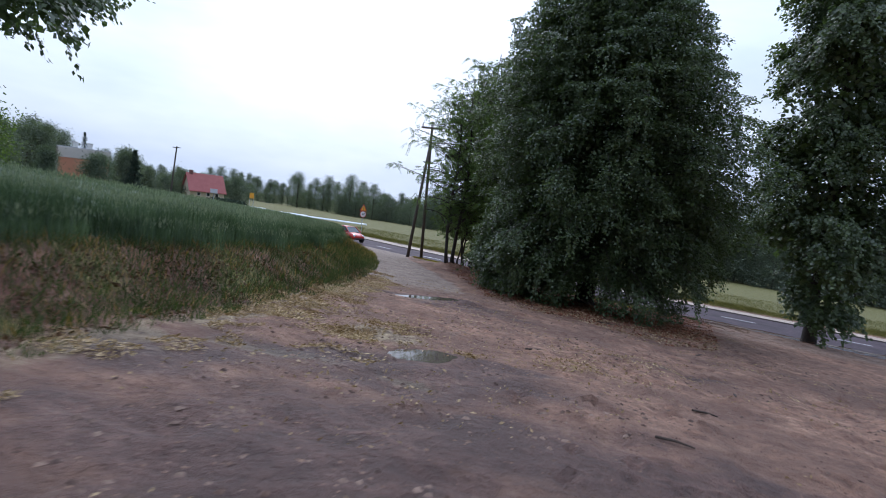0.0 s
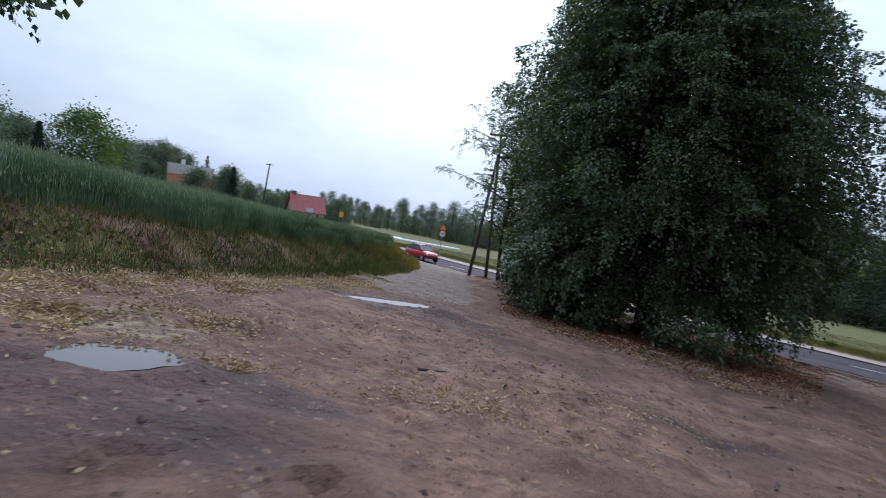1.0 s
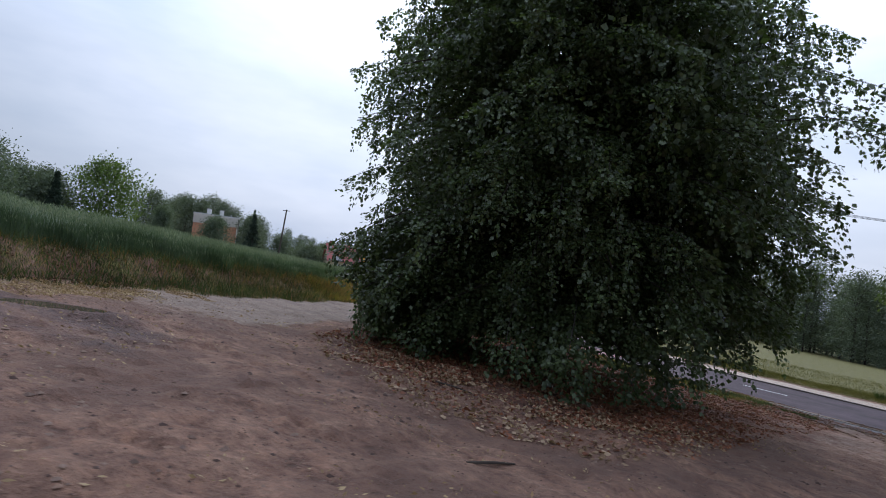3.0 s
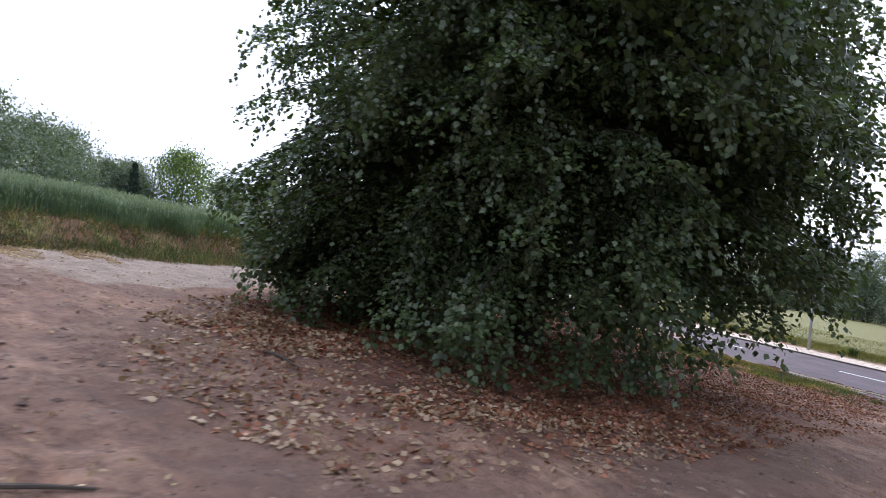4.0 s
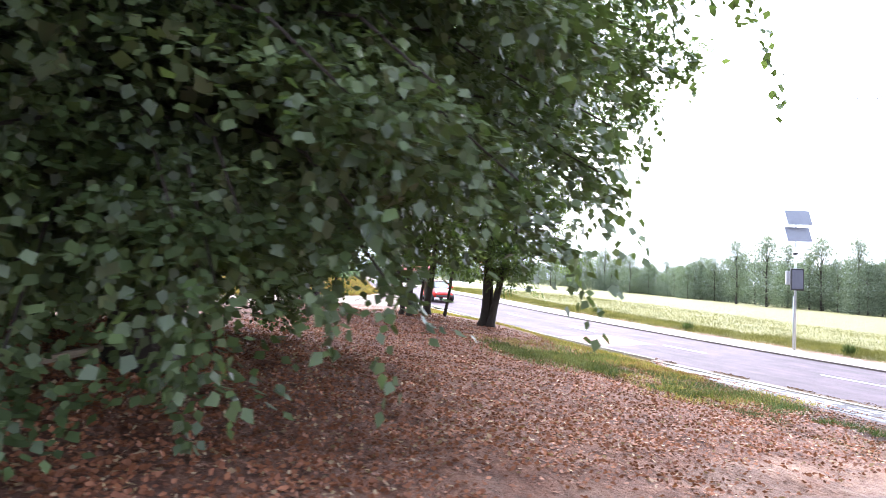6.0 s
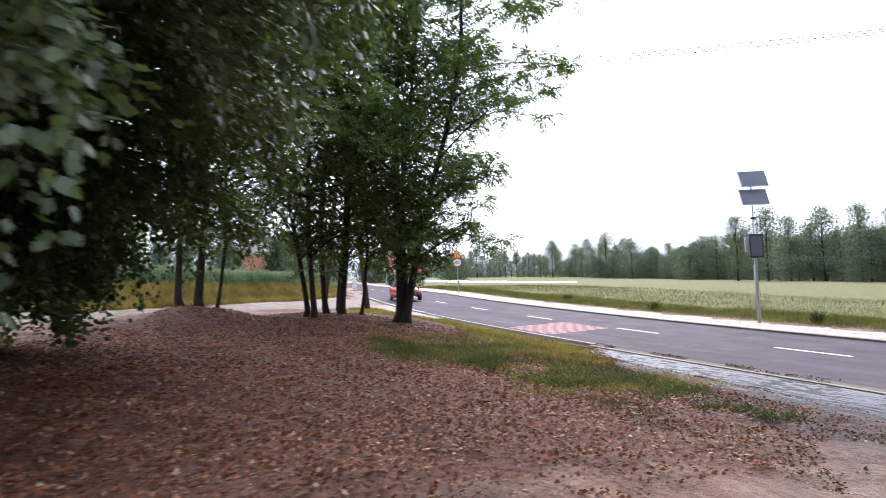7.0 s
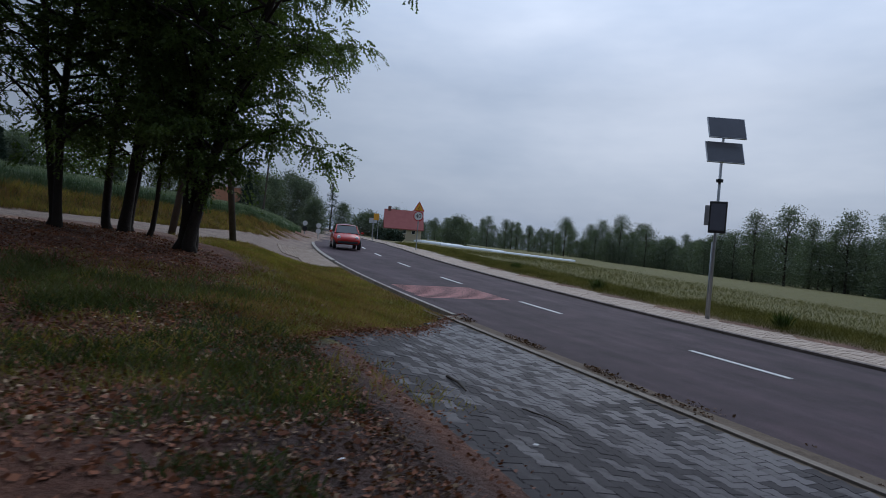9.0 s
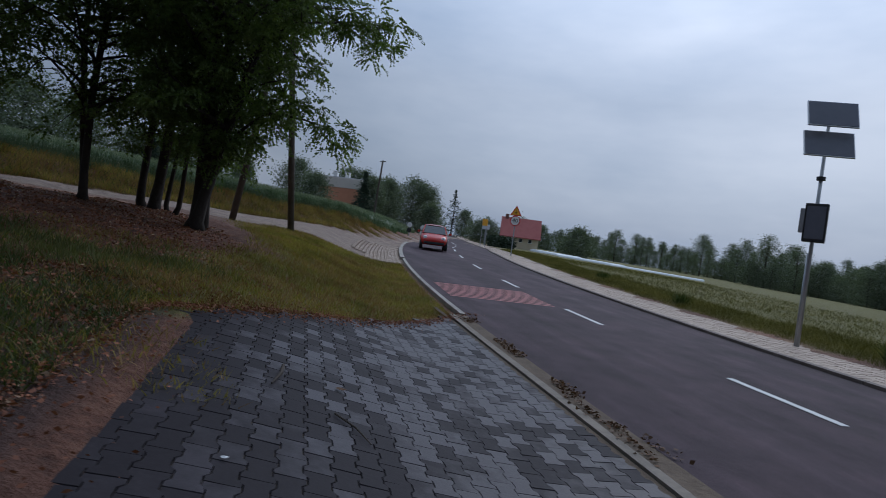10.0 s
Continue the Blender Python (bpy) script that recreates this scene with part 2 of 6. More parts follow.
b_.inputs["IOR"].default_value = 1.33
M_WATER = m_


def ground_material():
    m, n, l, b = material("earth_ground", 0.9)
    pos = n.new("ShaderNodeNewGeometry").outputs["Position"]
    zone = n.new("ShaderNodeVertexColor")
    zone.layer_name = "zone"
    split = n.new("ShaderNodeSeparateColor")
    l.new(zone.outputs["Color"], split.inputs["Color"])
    zone2 = n.new("ShaderNodeVertexColor")
    zone2.layer_name = "zone_b"
    split2 = n.new("ShaderNodeSeparateColor")
    l.new(zone2.outputs["Color"], split2.inputs["Color"])
    big, mid, fine = noise_node(n, l, pos, 0.55, 4), noise_node(n, l, pos, 3.0, 5, 0.65), noise_node(n, l, pos, 22, 6, 0.72)
    clod = noise_node(n, l, pos, 8.0, 5, 0.7)
    soil = ramp_node(n, l, mid, [(0.28, (0.125, 0.062, 0.040)), (0.45, (0.265, 0.146, 0.100)), (0.6, (0.345, 0.202, 0.140)), (0.74, (0.49, 0.315, 0.218))])
    soil = mix_node(n, l, 0.55, soil, ramp_node(n, l, fine, [(0.3, (0.45, 0.42, 0.40)), (0.7, (1.2, 1.15, 1.1))]), "MULTIPLY")
    soil = mix_node(n, l, 0.75, soil, ramp_node(n, l, clod, [(0.32, (0.42, 0.38, 0.36)), (0.5, (1.0, 1.0, 1.0)), (0.68, (1.4, 1.36, 1.28))]), "MULTIPLY")
    soil = mix_node(n, l, ramp_node(n, l, big, [(0.42, (0, 0, 0)), (0.6, (0.72, 0.72, 0.72))]), soil, (0.135, 0.074, 0.053))
    litter = ramp_node(n, l, clod, [(0.3, (0.055, 0.022, 0.013)), (0.5, (0.135, 0.056, 0.034)), (0.72, (0.25, 0.122, 0.074))])
    pale = ramp_node(n, l, clod, [(0.3, (0.10, 0.066, 0.044)), (0.48, (0.22, 0.158, 0.10)), (0.68, (0.45, 0.345, 0.21))])
    grass = ramp_node(n, l, clod, [(0.3, (0.085, 0.078, 0.02)), (0.55, (0.165, 0.145, 0.038)), (0.75, (0.25, 0.20, 0.07))])
    meadow = ramp_node(n, l, mid, [(0.3, (0.080, 0.077, 0.019)), (0.5, (0.125, 0.114, 0.028)), (0.65, (0.165, 0.142, 0.038)), (0.8, (0.215, 0.168, 0.054))])
    track = ramp_node(n, l, mid, [(0.3, (0.185, 0.135, 0.108)), (0.7, (0.33, 0.25, 0.195))])
    edge = n.new("ShaderNodeMath")
    edge.operation = "MULTIPLY_ADD"
    edge.inputs[1].default_value, edge.inputs[2].default_value = 0.9, -0.45
    l.new(clod, edge.inputs[0])

    def mask(sock):
        a = n.new("ShaderNodeMath")
        a.operation = "ADD"
        l.new(sock, a.inputs[0])
        l.new(edge.outputs[0], a.inputs[1])
        r = n.new("ShaderNodeMapRange")
        r.inputs["From Min"].default_value, r.inputs["From Max"].default_value = 0.35, 0.65
        l.new(a.outputs[0], r.inputs["Value"])
        return r.outputs["Result"]

    col = mix_node(n, l, mask(split.outputs["Blue"]), soil, pale)
    col = mix_node(n, l, mask(split2.outputs["Red"]), col, track)
    col = mix_node(n, l, mask(split.outputs["Green"]), col, litter)
    col = mix_node(n, l, mask(split.outputs["Red"]), col, grass)
    col = mix_node(n, l, split2.outputs["Green"], col, meadow)
    wet = mask(split2.outputs["Blue"])
    col = mix_node(n, l, wet, col, mix_node(n, l, 1.0, col, (0.40, 0.36, 0.40), "MULTIPLY"))
    l.new(col, b.inputs["Base Color"])
    rr = n.new("ShaderNodeMapRange")
    rr.inputs["To Min"].default_value, rr.inputs["To Max"].default_value = 0.92, 0.74
    l.new(wet, rr.inputs["Value"])
    l.new(rr.outputs["Result"], b.inputs["Roughness"])
    hm = n.new("ShaderNodeMath")
    hm.operation = "MULTIPLY_ADD"
    hm.inputs[1].default_value = 0.35
    l.new(fine, hm.inputs[0])
    l.new(clod, hm.inputs[2])
    bump_node(n, l, hm.outputs[0], b, 1.0, 0.09)
    return m


M_GROUND = ground_material()


# ---------------------------------------------------------------- building helpers
def mesh_obj(name, verts, faces, mat, parent=None, smooth=False):
    me = bpy.data.meshes.new(name)
    me.from_pydata([tuple(map(float, v)) for v in verts], [], [tuple(f) for f in faces])
    me.materials.append(mat)
    if smooth:
        me.polygons.foreach_set("use_smooth", [True] * len(me.polygons))
    me.update()
    ob = new(name, me)
    ob.parent = parent
    return ob


def quads_obj(name, verts, per, mat, parent=None):
    """Many loose faces of `per` corners each, from an array of corners."""
    v = np.asarray(verts, np.float32).reshape(-1, 3)
    nf = len(v) // per
    me = bpy.data.meshes.new(name)
    me.vertices.add(len(v))
    me.vertices.foreach_set("co", v.ravel())
    me.loops.add(nf * per)
    me.loops.foreach_set("vertex_index", np.arange(nf * per, dtype=np.int32))
    me.polygons.add(nf)
    me.polygons.foreach_set("loop_start", np.arange(0, nf * per, per, dtype=np.int32))
    me.update(calc_edges=True)
    me.materials.append(mat)
    ob = new(name, me)
    ob.parent = parent
    return ob


def part(name, bm, mat, parent, label="", smooth=False):
    me = bpy.data.meshes.new(name)
    bm.to_mesh(me)
    bm.free()
    me.materials.append(mat)
    if smooth:
        me.polygons.foreach_set("use_smooth", [True] * len(me.polygons))
    ob = new(name, me)
    ob.parent = parent
    return tagged(ob, label)


def thing(name, label, category, at=(0, 0, 0), turn=0.0, group="", kind=""):
    ob = new(name)
    ob.empty_display_size = 0.2
    ob.matrix_basis = pose(*at, 0, 0, turn)
    return tagged(ob, label, category, group, kind)


def box(size, at=(0, 0, 0), bevel=0.0, taper=1.0):
    bm = bmesh.new()
    bmesh.ops.create_cube(bm, size=1.0)
    for v in bm.verts:
        k = taper if v.co.z > 0 else 1.0
        v.co = Vector((v.co.x * size[0] * k + at[0], v.co.y * size[1] * k + at[1], v.co.z * size[2] + at[2]))
    if bevel:
        bmesh.ops.bevel(bm, geom=list(bm.edges), offset=bevel, segments=2, affect="EDGES", profile=0.7)
    return bm


def tube_into(bm, path, radii, sides=8, cap=True):
    """A tapered tube along a path."""
    rings = []
    path = [Vector(p) for p in path]
    for i, p in enumerate(path):
        d = (path[min(i + 1, len(path) - 1)] - path[max(i - 1, 0)]).normalized()
        a = d.orthogonal().normalized() if abs(d.z) < 0.9 else d.cross(Vector((0, 1, 0))).normalized()
        b = d.cross(a)
        rings.append([bm.verts.new(p + (a * math.cos(k * math.tau / sides) + b * math.sin(k * math.tau / sides)) * radii[i]) for k in range(sides)])
    for r0, r1 in zip(rings, rings[1:]):
        for k in range(sides):
            bm.faces.new((r0[k], r0[(k + 1) % sides], r1[(k + 1) % sides], r1[k]))
    if cap:
        bm.faces.new(rings[0][::-1])
        bm.faces.new(rings[-1])
    return bm


def tube(path, radii, sides=8):
    return tube_into(bmesh.new(), path, radii, sides)


def prism(outline, z0, z1, bevel=0.0):
    bm = bmesh.new()
    lo = [bm.verts.new((x, y, z0)) for x, y in outline]
    hi = [bm.verts.new((x, y, z1)) for x, y in outline]
    n = len(lo)
    bm.faces.new(lo[::-1])
    bm.faces.new(hi)
    for i in range(n):
        bm.faces.new((lo[i], lo[(i + 1) % n], hi[(i + 1) % n], hi[i]))
    if bevel:
        bmesh.ops.bevel(bm, geom=[e for e in bm.edges if e.verts[0] in hi and e.verts[1] in hi], offset=bevel, segments=1, affect="EDGES")
    bmesh.ops.recalc_face_normals(bm, faces=bm.faces)
    return bm


# ---------------------------------------------------------------- the lie of the land
U, N = np.array((0.852, -0.524)), np.array((0.524, 0.852))  # along the road and across it
HALF = 2.35


def smooth_step(t):
    t = np.clip(t, 0, 1)
    return t * t * (3 - 2 * t)


def road_mid(s):
    """How far the road's middle lies across, at the way s along it."""
    q = np.clip(-8 - s, 0, 33)
    return 31.0 + 0.0050 * q * q + 0.22 * np.maximum(-41 - s, 0)


def road_z(s):
    return np.interp(s, (-200, -120, -90, -65, -45, -31, -10, 20, 60, 200), (0.6, 0.0, -0.7, -1.15, -1.42, -1.56, -2.22, -3.1, -3.5, -3.9))


def bank_x(y):
    return np.interp(y, (-30, 3, 5.5, 8, 10, 14, 17, 20, 24, 30, 34, 40, 50, 70, 120), (-3.6, -3.0, -2.8, -2.5, -2.3, -2.3, -2.45, -2.75, -3.35, -4.8, -6, -9.5, -17, -36, -90))


def track_x(y):
    return np.interp(y, (10, 13, 17, 22, 26, 30, 32, 34), (2.2, 0.5, -0.1, -0.9, -1.7, -2.2, -1.9, -1.0))


PUDDLES = [(-0.50, 5.35, 0.32, 0.22, 8), (-0.62, 10.95, 0.76, 0.22, 14)]


def apron_end(v):
    """Where the paved apron ends against the grass verge."""
    return -6.3 - (v - 25.2) * 1.24


def sv(x, y):
    return x * U[0] + y * U[1], x * N[0] + y * N[1]


def ground_plain(x, y):
    xe = np.where(x < -12, -12 + (x + 12) * 0.6, x)
    xe = np.where(x < -70, -46.8 + (x + 70) * 0.15, xe)
    ye = np.clip(y, -60, 90)
    return -0.0865 * np.clip(xe, -90, 60) - 0.0498 * ye


def ground(x, y):
    x, y = np.asarray(x, float), np.asarray(y, float)
    s, v = sv(x, y)
    mid, zr = road_mid(s), road_z(s)
    near = ground_plain(x, y)
    near = near + 0.42 * smooth_step((bank_x(y) - 0.15 - x) / 1.0)
    even = 1 - smooth_step((v - (mid - HALF - 4.2)) / 0.9)
    near = near + even * (0.028 * np.sin(x * 1.7 + 0.6 * y) * np.sin(y * 1.15 - 0.4 * x) + 0.012 * np.sin(3.7 * x - 2.1 * y) * np.sin(4.3 * y + x))
    # dirt trodden up against the paving
    near = near + 0.05 * np.exp(-((v - (mid - HALF - 3.30)) / 0.26) ** 2) * smooth_step((s + 7.0) / 0.8)
    # wheel ruts across the lot
    rut = np.exp(-((x - (0.9 + 0.30 * y)) / 0.22) ** 2) + np.exp(-((x - (2.5 + 0.30 * y)) / 0.22) ** 2)
    near = near - 0.035 * rut * (y < 22)
    near = near + 0.3 * np.exp(-((x - 0.2) ** 2 + (y - 23.9) ** 2) / 1.2)
    # litter mound under the big tree
    near = near + 0.10 * np.exp(-((x - 4.1) ** 2 + (y - 17.2) ** 2) / 8.0)
    near = near + 0.17 * np.exp(-((x - 1.8) ** 2 + (y - 27.2) ** 2) / 5.0)
    w = smooth_step((v - (mid - HALF - 3.2)) / 2.7)
    z = near * (1 - w) + (zr - 0.06) * w
    far = v - (mid + HALF + 1.75)
    wf = smooth_step((far + 1.7) / 1.6)
    zf = zr + 0.06 - 0.034 * np.clip(far, 0, 80) + 0.05 * smooth_step(far / 2.0)
    z = z * (1 - wf) + zf * wf
    for px, py, a, b, turn in PUDDLES:
        c, t = math.cos(radians(turn)), math.sin(radians(turn))
        dx, dy = x - px, y - py
        rr = np.sqrt(((dx * c + dy * t) / a) ** 2 + ((-dx * t + dy * c) / b) ** 2)
        level = -0.0865 * px - 0.0498 * py
        m = smooth_step((1.9 - rr) / 0.9)
        z = z * (1 - m) + (level + 0.05 * np.clip(rr - 1.0, -0.6, 1)) * m
    return z


_lat = np.random.default_rng(4).random((256, 256))


def grain(x, y, size):
    """Smooth random relief between 0 and 1, with lumps about as wide as size."""
    x, y = np.asarray(x) / size, np.asarray(y) / size
    i, j = np.floor(x).astype(int), np.floor(y).astype(int)
    f, g = smooth_step(x - i), smooth_step(y - j)
    a, b = _lat[i % 256, j % 256], _lat[(i + 1) % 256, j % 256]
    c, d = _lat[i % 256, (j + 1) % 256], _lat[(i + 1) % 256, (j + 1) % 256]
    return (a * (1 - f) + b * f) * (1 - g) + (c * (1 - f) + d * f) * g


def gz(x, y):
    return float(ground(x, y))


def at_road(s, across, dz=0.0):
    """The place s along the road and so far across from its middle (+: the far side)."""
    p = s * U + (float(road_mid(s)) + across) * N
    return Vector((p[0], p[1], float(road_z(s)) + dz))


def spread(first, last, step, far, grow):
    out = list(np.arange(first, last + 1e-6, step))
    d, hi = step, []
    while out[-1] < far:
        d *= grow
        out.append(out[-1] + d)
    d, lo = step, [out[0]]
    while lo[-1] > -far:
        d *= grow
        lo.append(lo[-1] - d)
    return np.array(lo[:0:-1] + out)


gx, gy = spread(-3.0, 12.2, 0.06, 1600, 1.12), spread(1.0, 27, 0.075, 1600, 1.12)
X, Y = np.meshgrid(gx, gy)
lumps = 0.5 * grain(X, Y, 0.34) + 0.33 * grain(X + 7, Y + 3, 0.15) + 0.3 * grain(Y, X, 0.9)
Z = ground(X, Y)
near_lot = (np.abs(X - 4) < 9) & (Y > -1) & (Y < 28) & (sv(X, Y)[1] < 25.2)
calm = np.ones_like(X)
for px, py, a, b, turn in PUDDLES:
    calm = calm * (1 - np.exp(-((X - px) ** 2 + (Y - py) ** 2) / (1.9 * a * a)))
Z = Z + np.where(near_lot, 0.085 * (lumps - 0.56), 0.0) * calm
# scattered hoof-deep dents
Z = Z - np.where(near_lot, 0.05 * np.clip(grain(X + 31, Y + 11, 0.42) - 0.80, 0, 1) / 0.2, 0.0)
# footprints and scuffs pressed into the soft earth, each with a raised lip
print_rng = np.random.default_rng(71)
for k in range(330):
    fx, fy = print_rng.uniform(-0.8, 7.5), print_rng.uniform(2.6, 13.0)
    turn, half, deep = print_rng.uniform(0, math.tau), print_rng.uniform(0.06, 0.13), print_rng.uniform(0.018, 0.05)
    i0, i1, j0, j1 = *np.searchsorted(gx, (fx - 0.5, fx + 0.5)), *np.searchsorted(gy, (fy - 0.5, fy + 0.5))
    bx, by = X[j0:j1, i0:i1] - fx, Y[j0:j1, i0:i1] - fy
    rr = np.sqrt(((bx * math.cos(turn) + by * math.sin(turn)) / half) ** 2 + ((by * math.cos(turn) - bx * math.sin(turn)) / (half * 0.5)) ** 2)
    keep_off = min(math.hypot(fx - p[0], fy - p[1]) for p in PUDDLES) > 0.9
    Z[j0:j1, i0:i1] += keep_off * deep * (0.55 * np.exp(-((rr - 1.5) / 0.4) ** 2) - np.exp(-rr ** 4))


def surface(x, y):
    """The height of the lumpy surface itself, for what lies on it."""
    x, y = np.asarray(x, float), np.asarray(y, float)
    i, j = np.clip(np.searchsorted(gx, x) - 1, 0, len(gx) - 2), np.clip(np.searchsorted(gy, y) - 1, 0, len(gy) - 2)
    f, g = (x - gx[i]) / (gx[i + 1] - gx[i]), (y - gy[j]) / (gy[j + 1] - gy[j])
    return (Z[j, i] * (1 - f) + Z[j, i + 1] * f) * (1 - g) + (Z[j + 1, i] * (1 - f) + Z[j + 1, i + 1] * f) * g


nx, ny = len(gx), len(gy)
idx = np.arange(nx * ny).reshape(ny, nx)
quad = np.stack([idx[:-1, :-1], idx[:-1, 1:], idx[1:, 1:], idx[1:, :-1]], -1).reshape(-1, 4)
me = bpy.data.meshes.new("ground")
me.from_pydata(np.stack([X, Y, Z], -1).reshape(-1, 3).tolist(), [], quad.tolist())
me.polygons.foreach_set("use_smooth", [True] * len(me.polygons))
S_, V_ = sv(X, Y)
mid_ = road_mid(S_)


def soft(a, width):
    return np.clip(0.5 + a / width, 0, 1)


litter_right = np.interp(Y, (11, 12.4, 14.5, 18.2, 20.9, 22.2, 23.5, 27), (4.8, 5.6, 6.5, 8.1, 9.4, 9.8, 10.4, 10.8))
litter_left = np.interp(Y, (11, 12.3, 14, 18, 24, 30), (4.6, 2.6, 1.3, 0.9, 0.2, -0.6))
ragged = 1.5 * (grain(X, Y, 0.7) - 0.5) + 0.9 * (grain(X + 9, Y, 0.25) - 0.5)
litter = soft(litter_right - X + ragged, 1.5) * soft(X - litter_left + ragged, 1.7) * soft(Y - 12.3 + ragged, 1.8) * soft(mid_ - HALF - 0.6 - V_, 0.5)
verge_v = np.interp(S_, (-24, -14, -11, -8.5, -6.3, -5.0), (25.5, 25.2, 25.7, 24.9, 24.6, 25.0)) + 0.9 * (grain(X, Y, 0.8) - 0.5)
grass = soft(V_ - verge_v, 1.0) * soft(mid_ - HALF - 0.3 - V_, 0.3) * soft(X - track_x(Y) - 0.3, 0.6) * soft(apron_end(V_) + 0.3 - S_, 0.6)
patchy = soft(V_ - 23.4 + 1.6 * (grain(X + 3, Y, 0.9) - 0.5) + 1.6 * (grain(X, Y + 8, 0.3) - 0.5), 2.2) * soft(-4.6 - S_, 1.0) * soft(S_ + 10.2, 1.5) * soft(X - track_x(Y) - 0.5, 0.6) * soft(mid_ - HALF - 0.3 - V_, 0.3) * 0.45 * soft(25.0 - V_ + 4 * np.clip(-6.6 - S_, 0, 1), 0.5)
bank = soft(bank_x(Y) - 0.12 - X, 0.4) * soft(mid_ - HALF - 0.3 - V_, 0.5)
litter = np.maximum(litter, bank * (0.25 + 0.75 * grain(X + 2, Y + 6, 0.45)))
right_side = soft(S_ - 3.0, 3.0) * soft(V_ - 24.5, 1.5) * soft(mid_ - HALF - 0.4 - V_, 0.3) * 0.4
R = np.clip(np.maximum.reduce([grass, patchy, bank * (0.1 + 0.6 * grain(X, Y, 0.5)) * (1 - 0.75 * soft(Y - 19, 5)), right_side]), 0, 1)
pale = soft(X - bank_x(Y), 0.6) * soft(bank_x(Y) + 0.5 - X + 0.7 * (grain(X, Y, 0.5) - 0.5), 0.8) * soft(16 - Y, 4) * 0.85
pale = np.maximum(pale, 0.85 * np.exp(-((X + 0.95) ** 2 / 0.4 + (Y - 6.0) ** 2 / 0.25)))
pale = np.maximum(pale, 0.8 * np.exp(-((X + 1.7) ** 2 / 0.6 + (Y - 4.4) ** 2 / 0.06)))
pale = np.maximum(pale, 0.75 * np.exp(-((X + 0.55) ** 2 / 0.12 + (Y - 4.27) ** 2 / 0.02)))
pale = np.maximum(pale, bank * soft(Y - 19, 5) * soft(X - bank_x(Y) + 1.3, 0.6) * (0.35 + 0.75 * grain(X, Y, 0.9)))
track = soft(X - bank_x(Y) - 0.1, 0.5) * soft(track_x(Y) - X, 0.6) * soft(Y - 13.0, 4.0)
track = np.maximum(track, soft(X - litter_right - 0.3, 0.7) * soft(Y - 15.5, 4.0) * soft(26.5 - V_, 1.0) * 0.45)
meadow = soft(V_ - (mid_ + HALF + 1.9), 0.5)
wet = np.zeros_like(X)
for px, py, a, b, turn in PUDDLES:
    wet = np.maximum(wet, 0.95 * np.exp(-(((X - px - 0.25) / (a * 2.6)) ** 2 + ((Y - py + 0.1) / (b * 2.4)) ** 2)))
wet = np.maximum(wet, 0.8 * np.exp(-(((X + 0.9) / 1.6) ** 2 + ((Y - 2.4) / 1.7) ** 2)))
# the last ellipse darkens the bare earth beside the paving
for wx, wy, wa, wb in ((-0.7, 4.5, 2.0, 1.0), (0.6, 3.2, 2.2, 1.0), (-2.2, 3.6, 0.9, 0.9), (-1.6, 2.4, 1.4, 0.9), (-0.5, 4.15, 1.5, 0.5), (-0.7, 2.9, 1.7, 0.8), (0.25, 5.45, 0.75, 0.35), (1.6, 3.2, 1.4, 0.6), (0.2, 10.1, 1.6, 0.5), (3.2, 7.6, 0.9, 0.5), (9.2, 23.2, 1.3, 0.9)):
    wet = np.maximum(wet, (0.45 + 0.6 * grain(X, Y * 1.7, 0.6)) * np.exp(-(((X - wx) / wa) ** 2 + ((Y - wy) / wb) ** 2)))
# the same mask darkens the earth along the inner edge of the paving
wet = np.maximum(wet, 0.8 * soft(V_ - 24.2, 0.8) * soft(25.4 - V_, 0.3) * soft(-1.8 - S_, 2.0) * soft(S_ + 7.6, 0.6))
for nm, chans in (("zone", (R, litter, pale)), ("zone_b", (track, meadow, wet))):
    att = me.color_attributes.new(nm, "FLOAT_COLOR", "POINT")
    att.data.foreach_set("color", np.stack([*chans, np.ones_like(X)], -1).astype(np.float32).ravel())
me.materials.append(M_GROUND)
tagged(new("ground", me), "bare brown earth lot with leaf litter, grass verge and meadow", "ground", kind="structure")


# ---------------------------------------------------------------- road, kerbs and pavements
def strip(name, s0, s1, a0, a1, dz, mat, step=0.5, parent=None, thick=0.0, rows=1):
    ss = np.linspace(s0, s1, max(2, int(abs(s1 - s0) / step) + 1))
    bm = bmesh.new()
    cols = [[bm.verts.new(at_road(s, a0 + (a1 - a0) * k / rows, dz)) for k in range(rows + 1)] for s in ss]
    for c0, c1 in zip(cols, cols[1:]):
        for k in range(rows):
            bm.faces.new((c0[k], c1[k], c1[k + 1], c0[k + 1]))
    if thick:
        low = [[bm.verts.new(c[k].co - Vector((0, 0, thick))) for k in (0, rows)] for c in cols]
        for i in range(len(cols) - 1):
            bm.faces.new((cols[i][0], low[i][0], low[i + 1][0], cols[i + 1][0]))
            bm.faces.new((cols[i][rows], cols[i + 1][rows], low[i + 1][1], low[i][1]))
        for i in (0, -1):
            bm.faces.new((cols[i][0], cols[i][rows], low[i][1], low[i][0]))
    bmesh.ops.recalc_face_normals(bm, faces=bm.faces)
    return part(name, bm, mat, parent)


road = strip("road", -190, 170, -HALF, HALF, 0.0, M_ASPHALT, 1.0, thick=0.12, rows=6)
tagged(road, "grey asphalt road with dashed white centre line", "road", kind="structure")
s_dash = -126.28
while s_dash < 120:
    far_off = s_dash < -60 or s_dash > 40
    d = strip("lane_dash", s_dash, s_dash + 1.5, 0.05, 0.15, 0.006, M_PAINT, 0.4, parent=road)
    s_dash += 4.56 if not far_off else 9.12
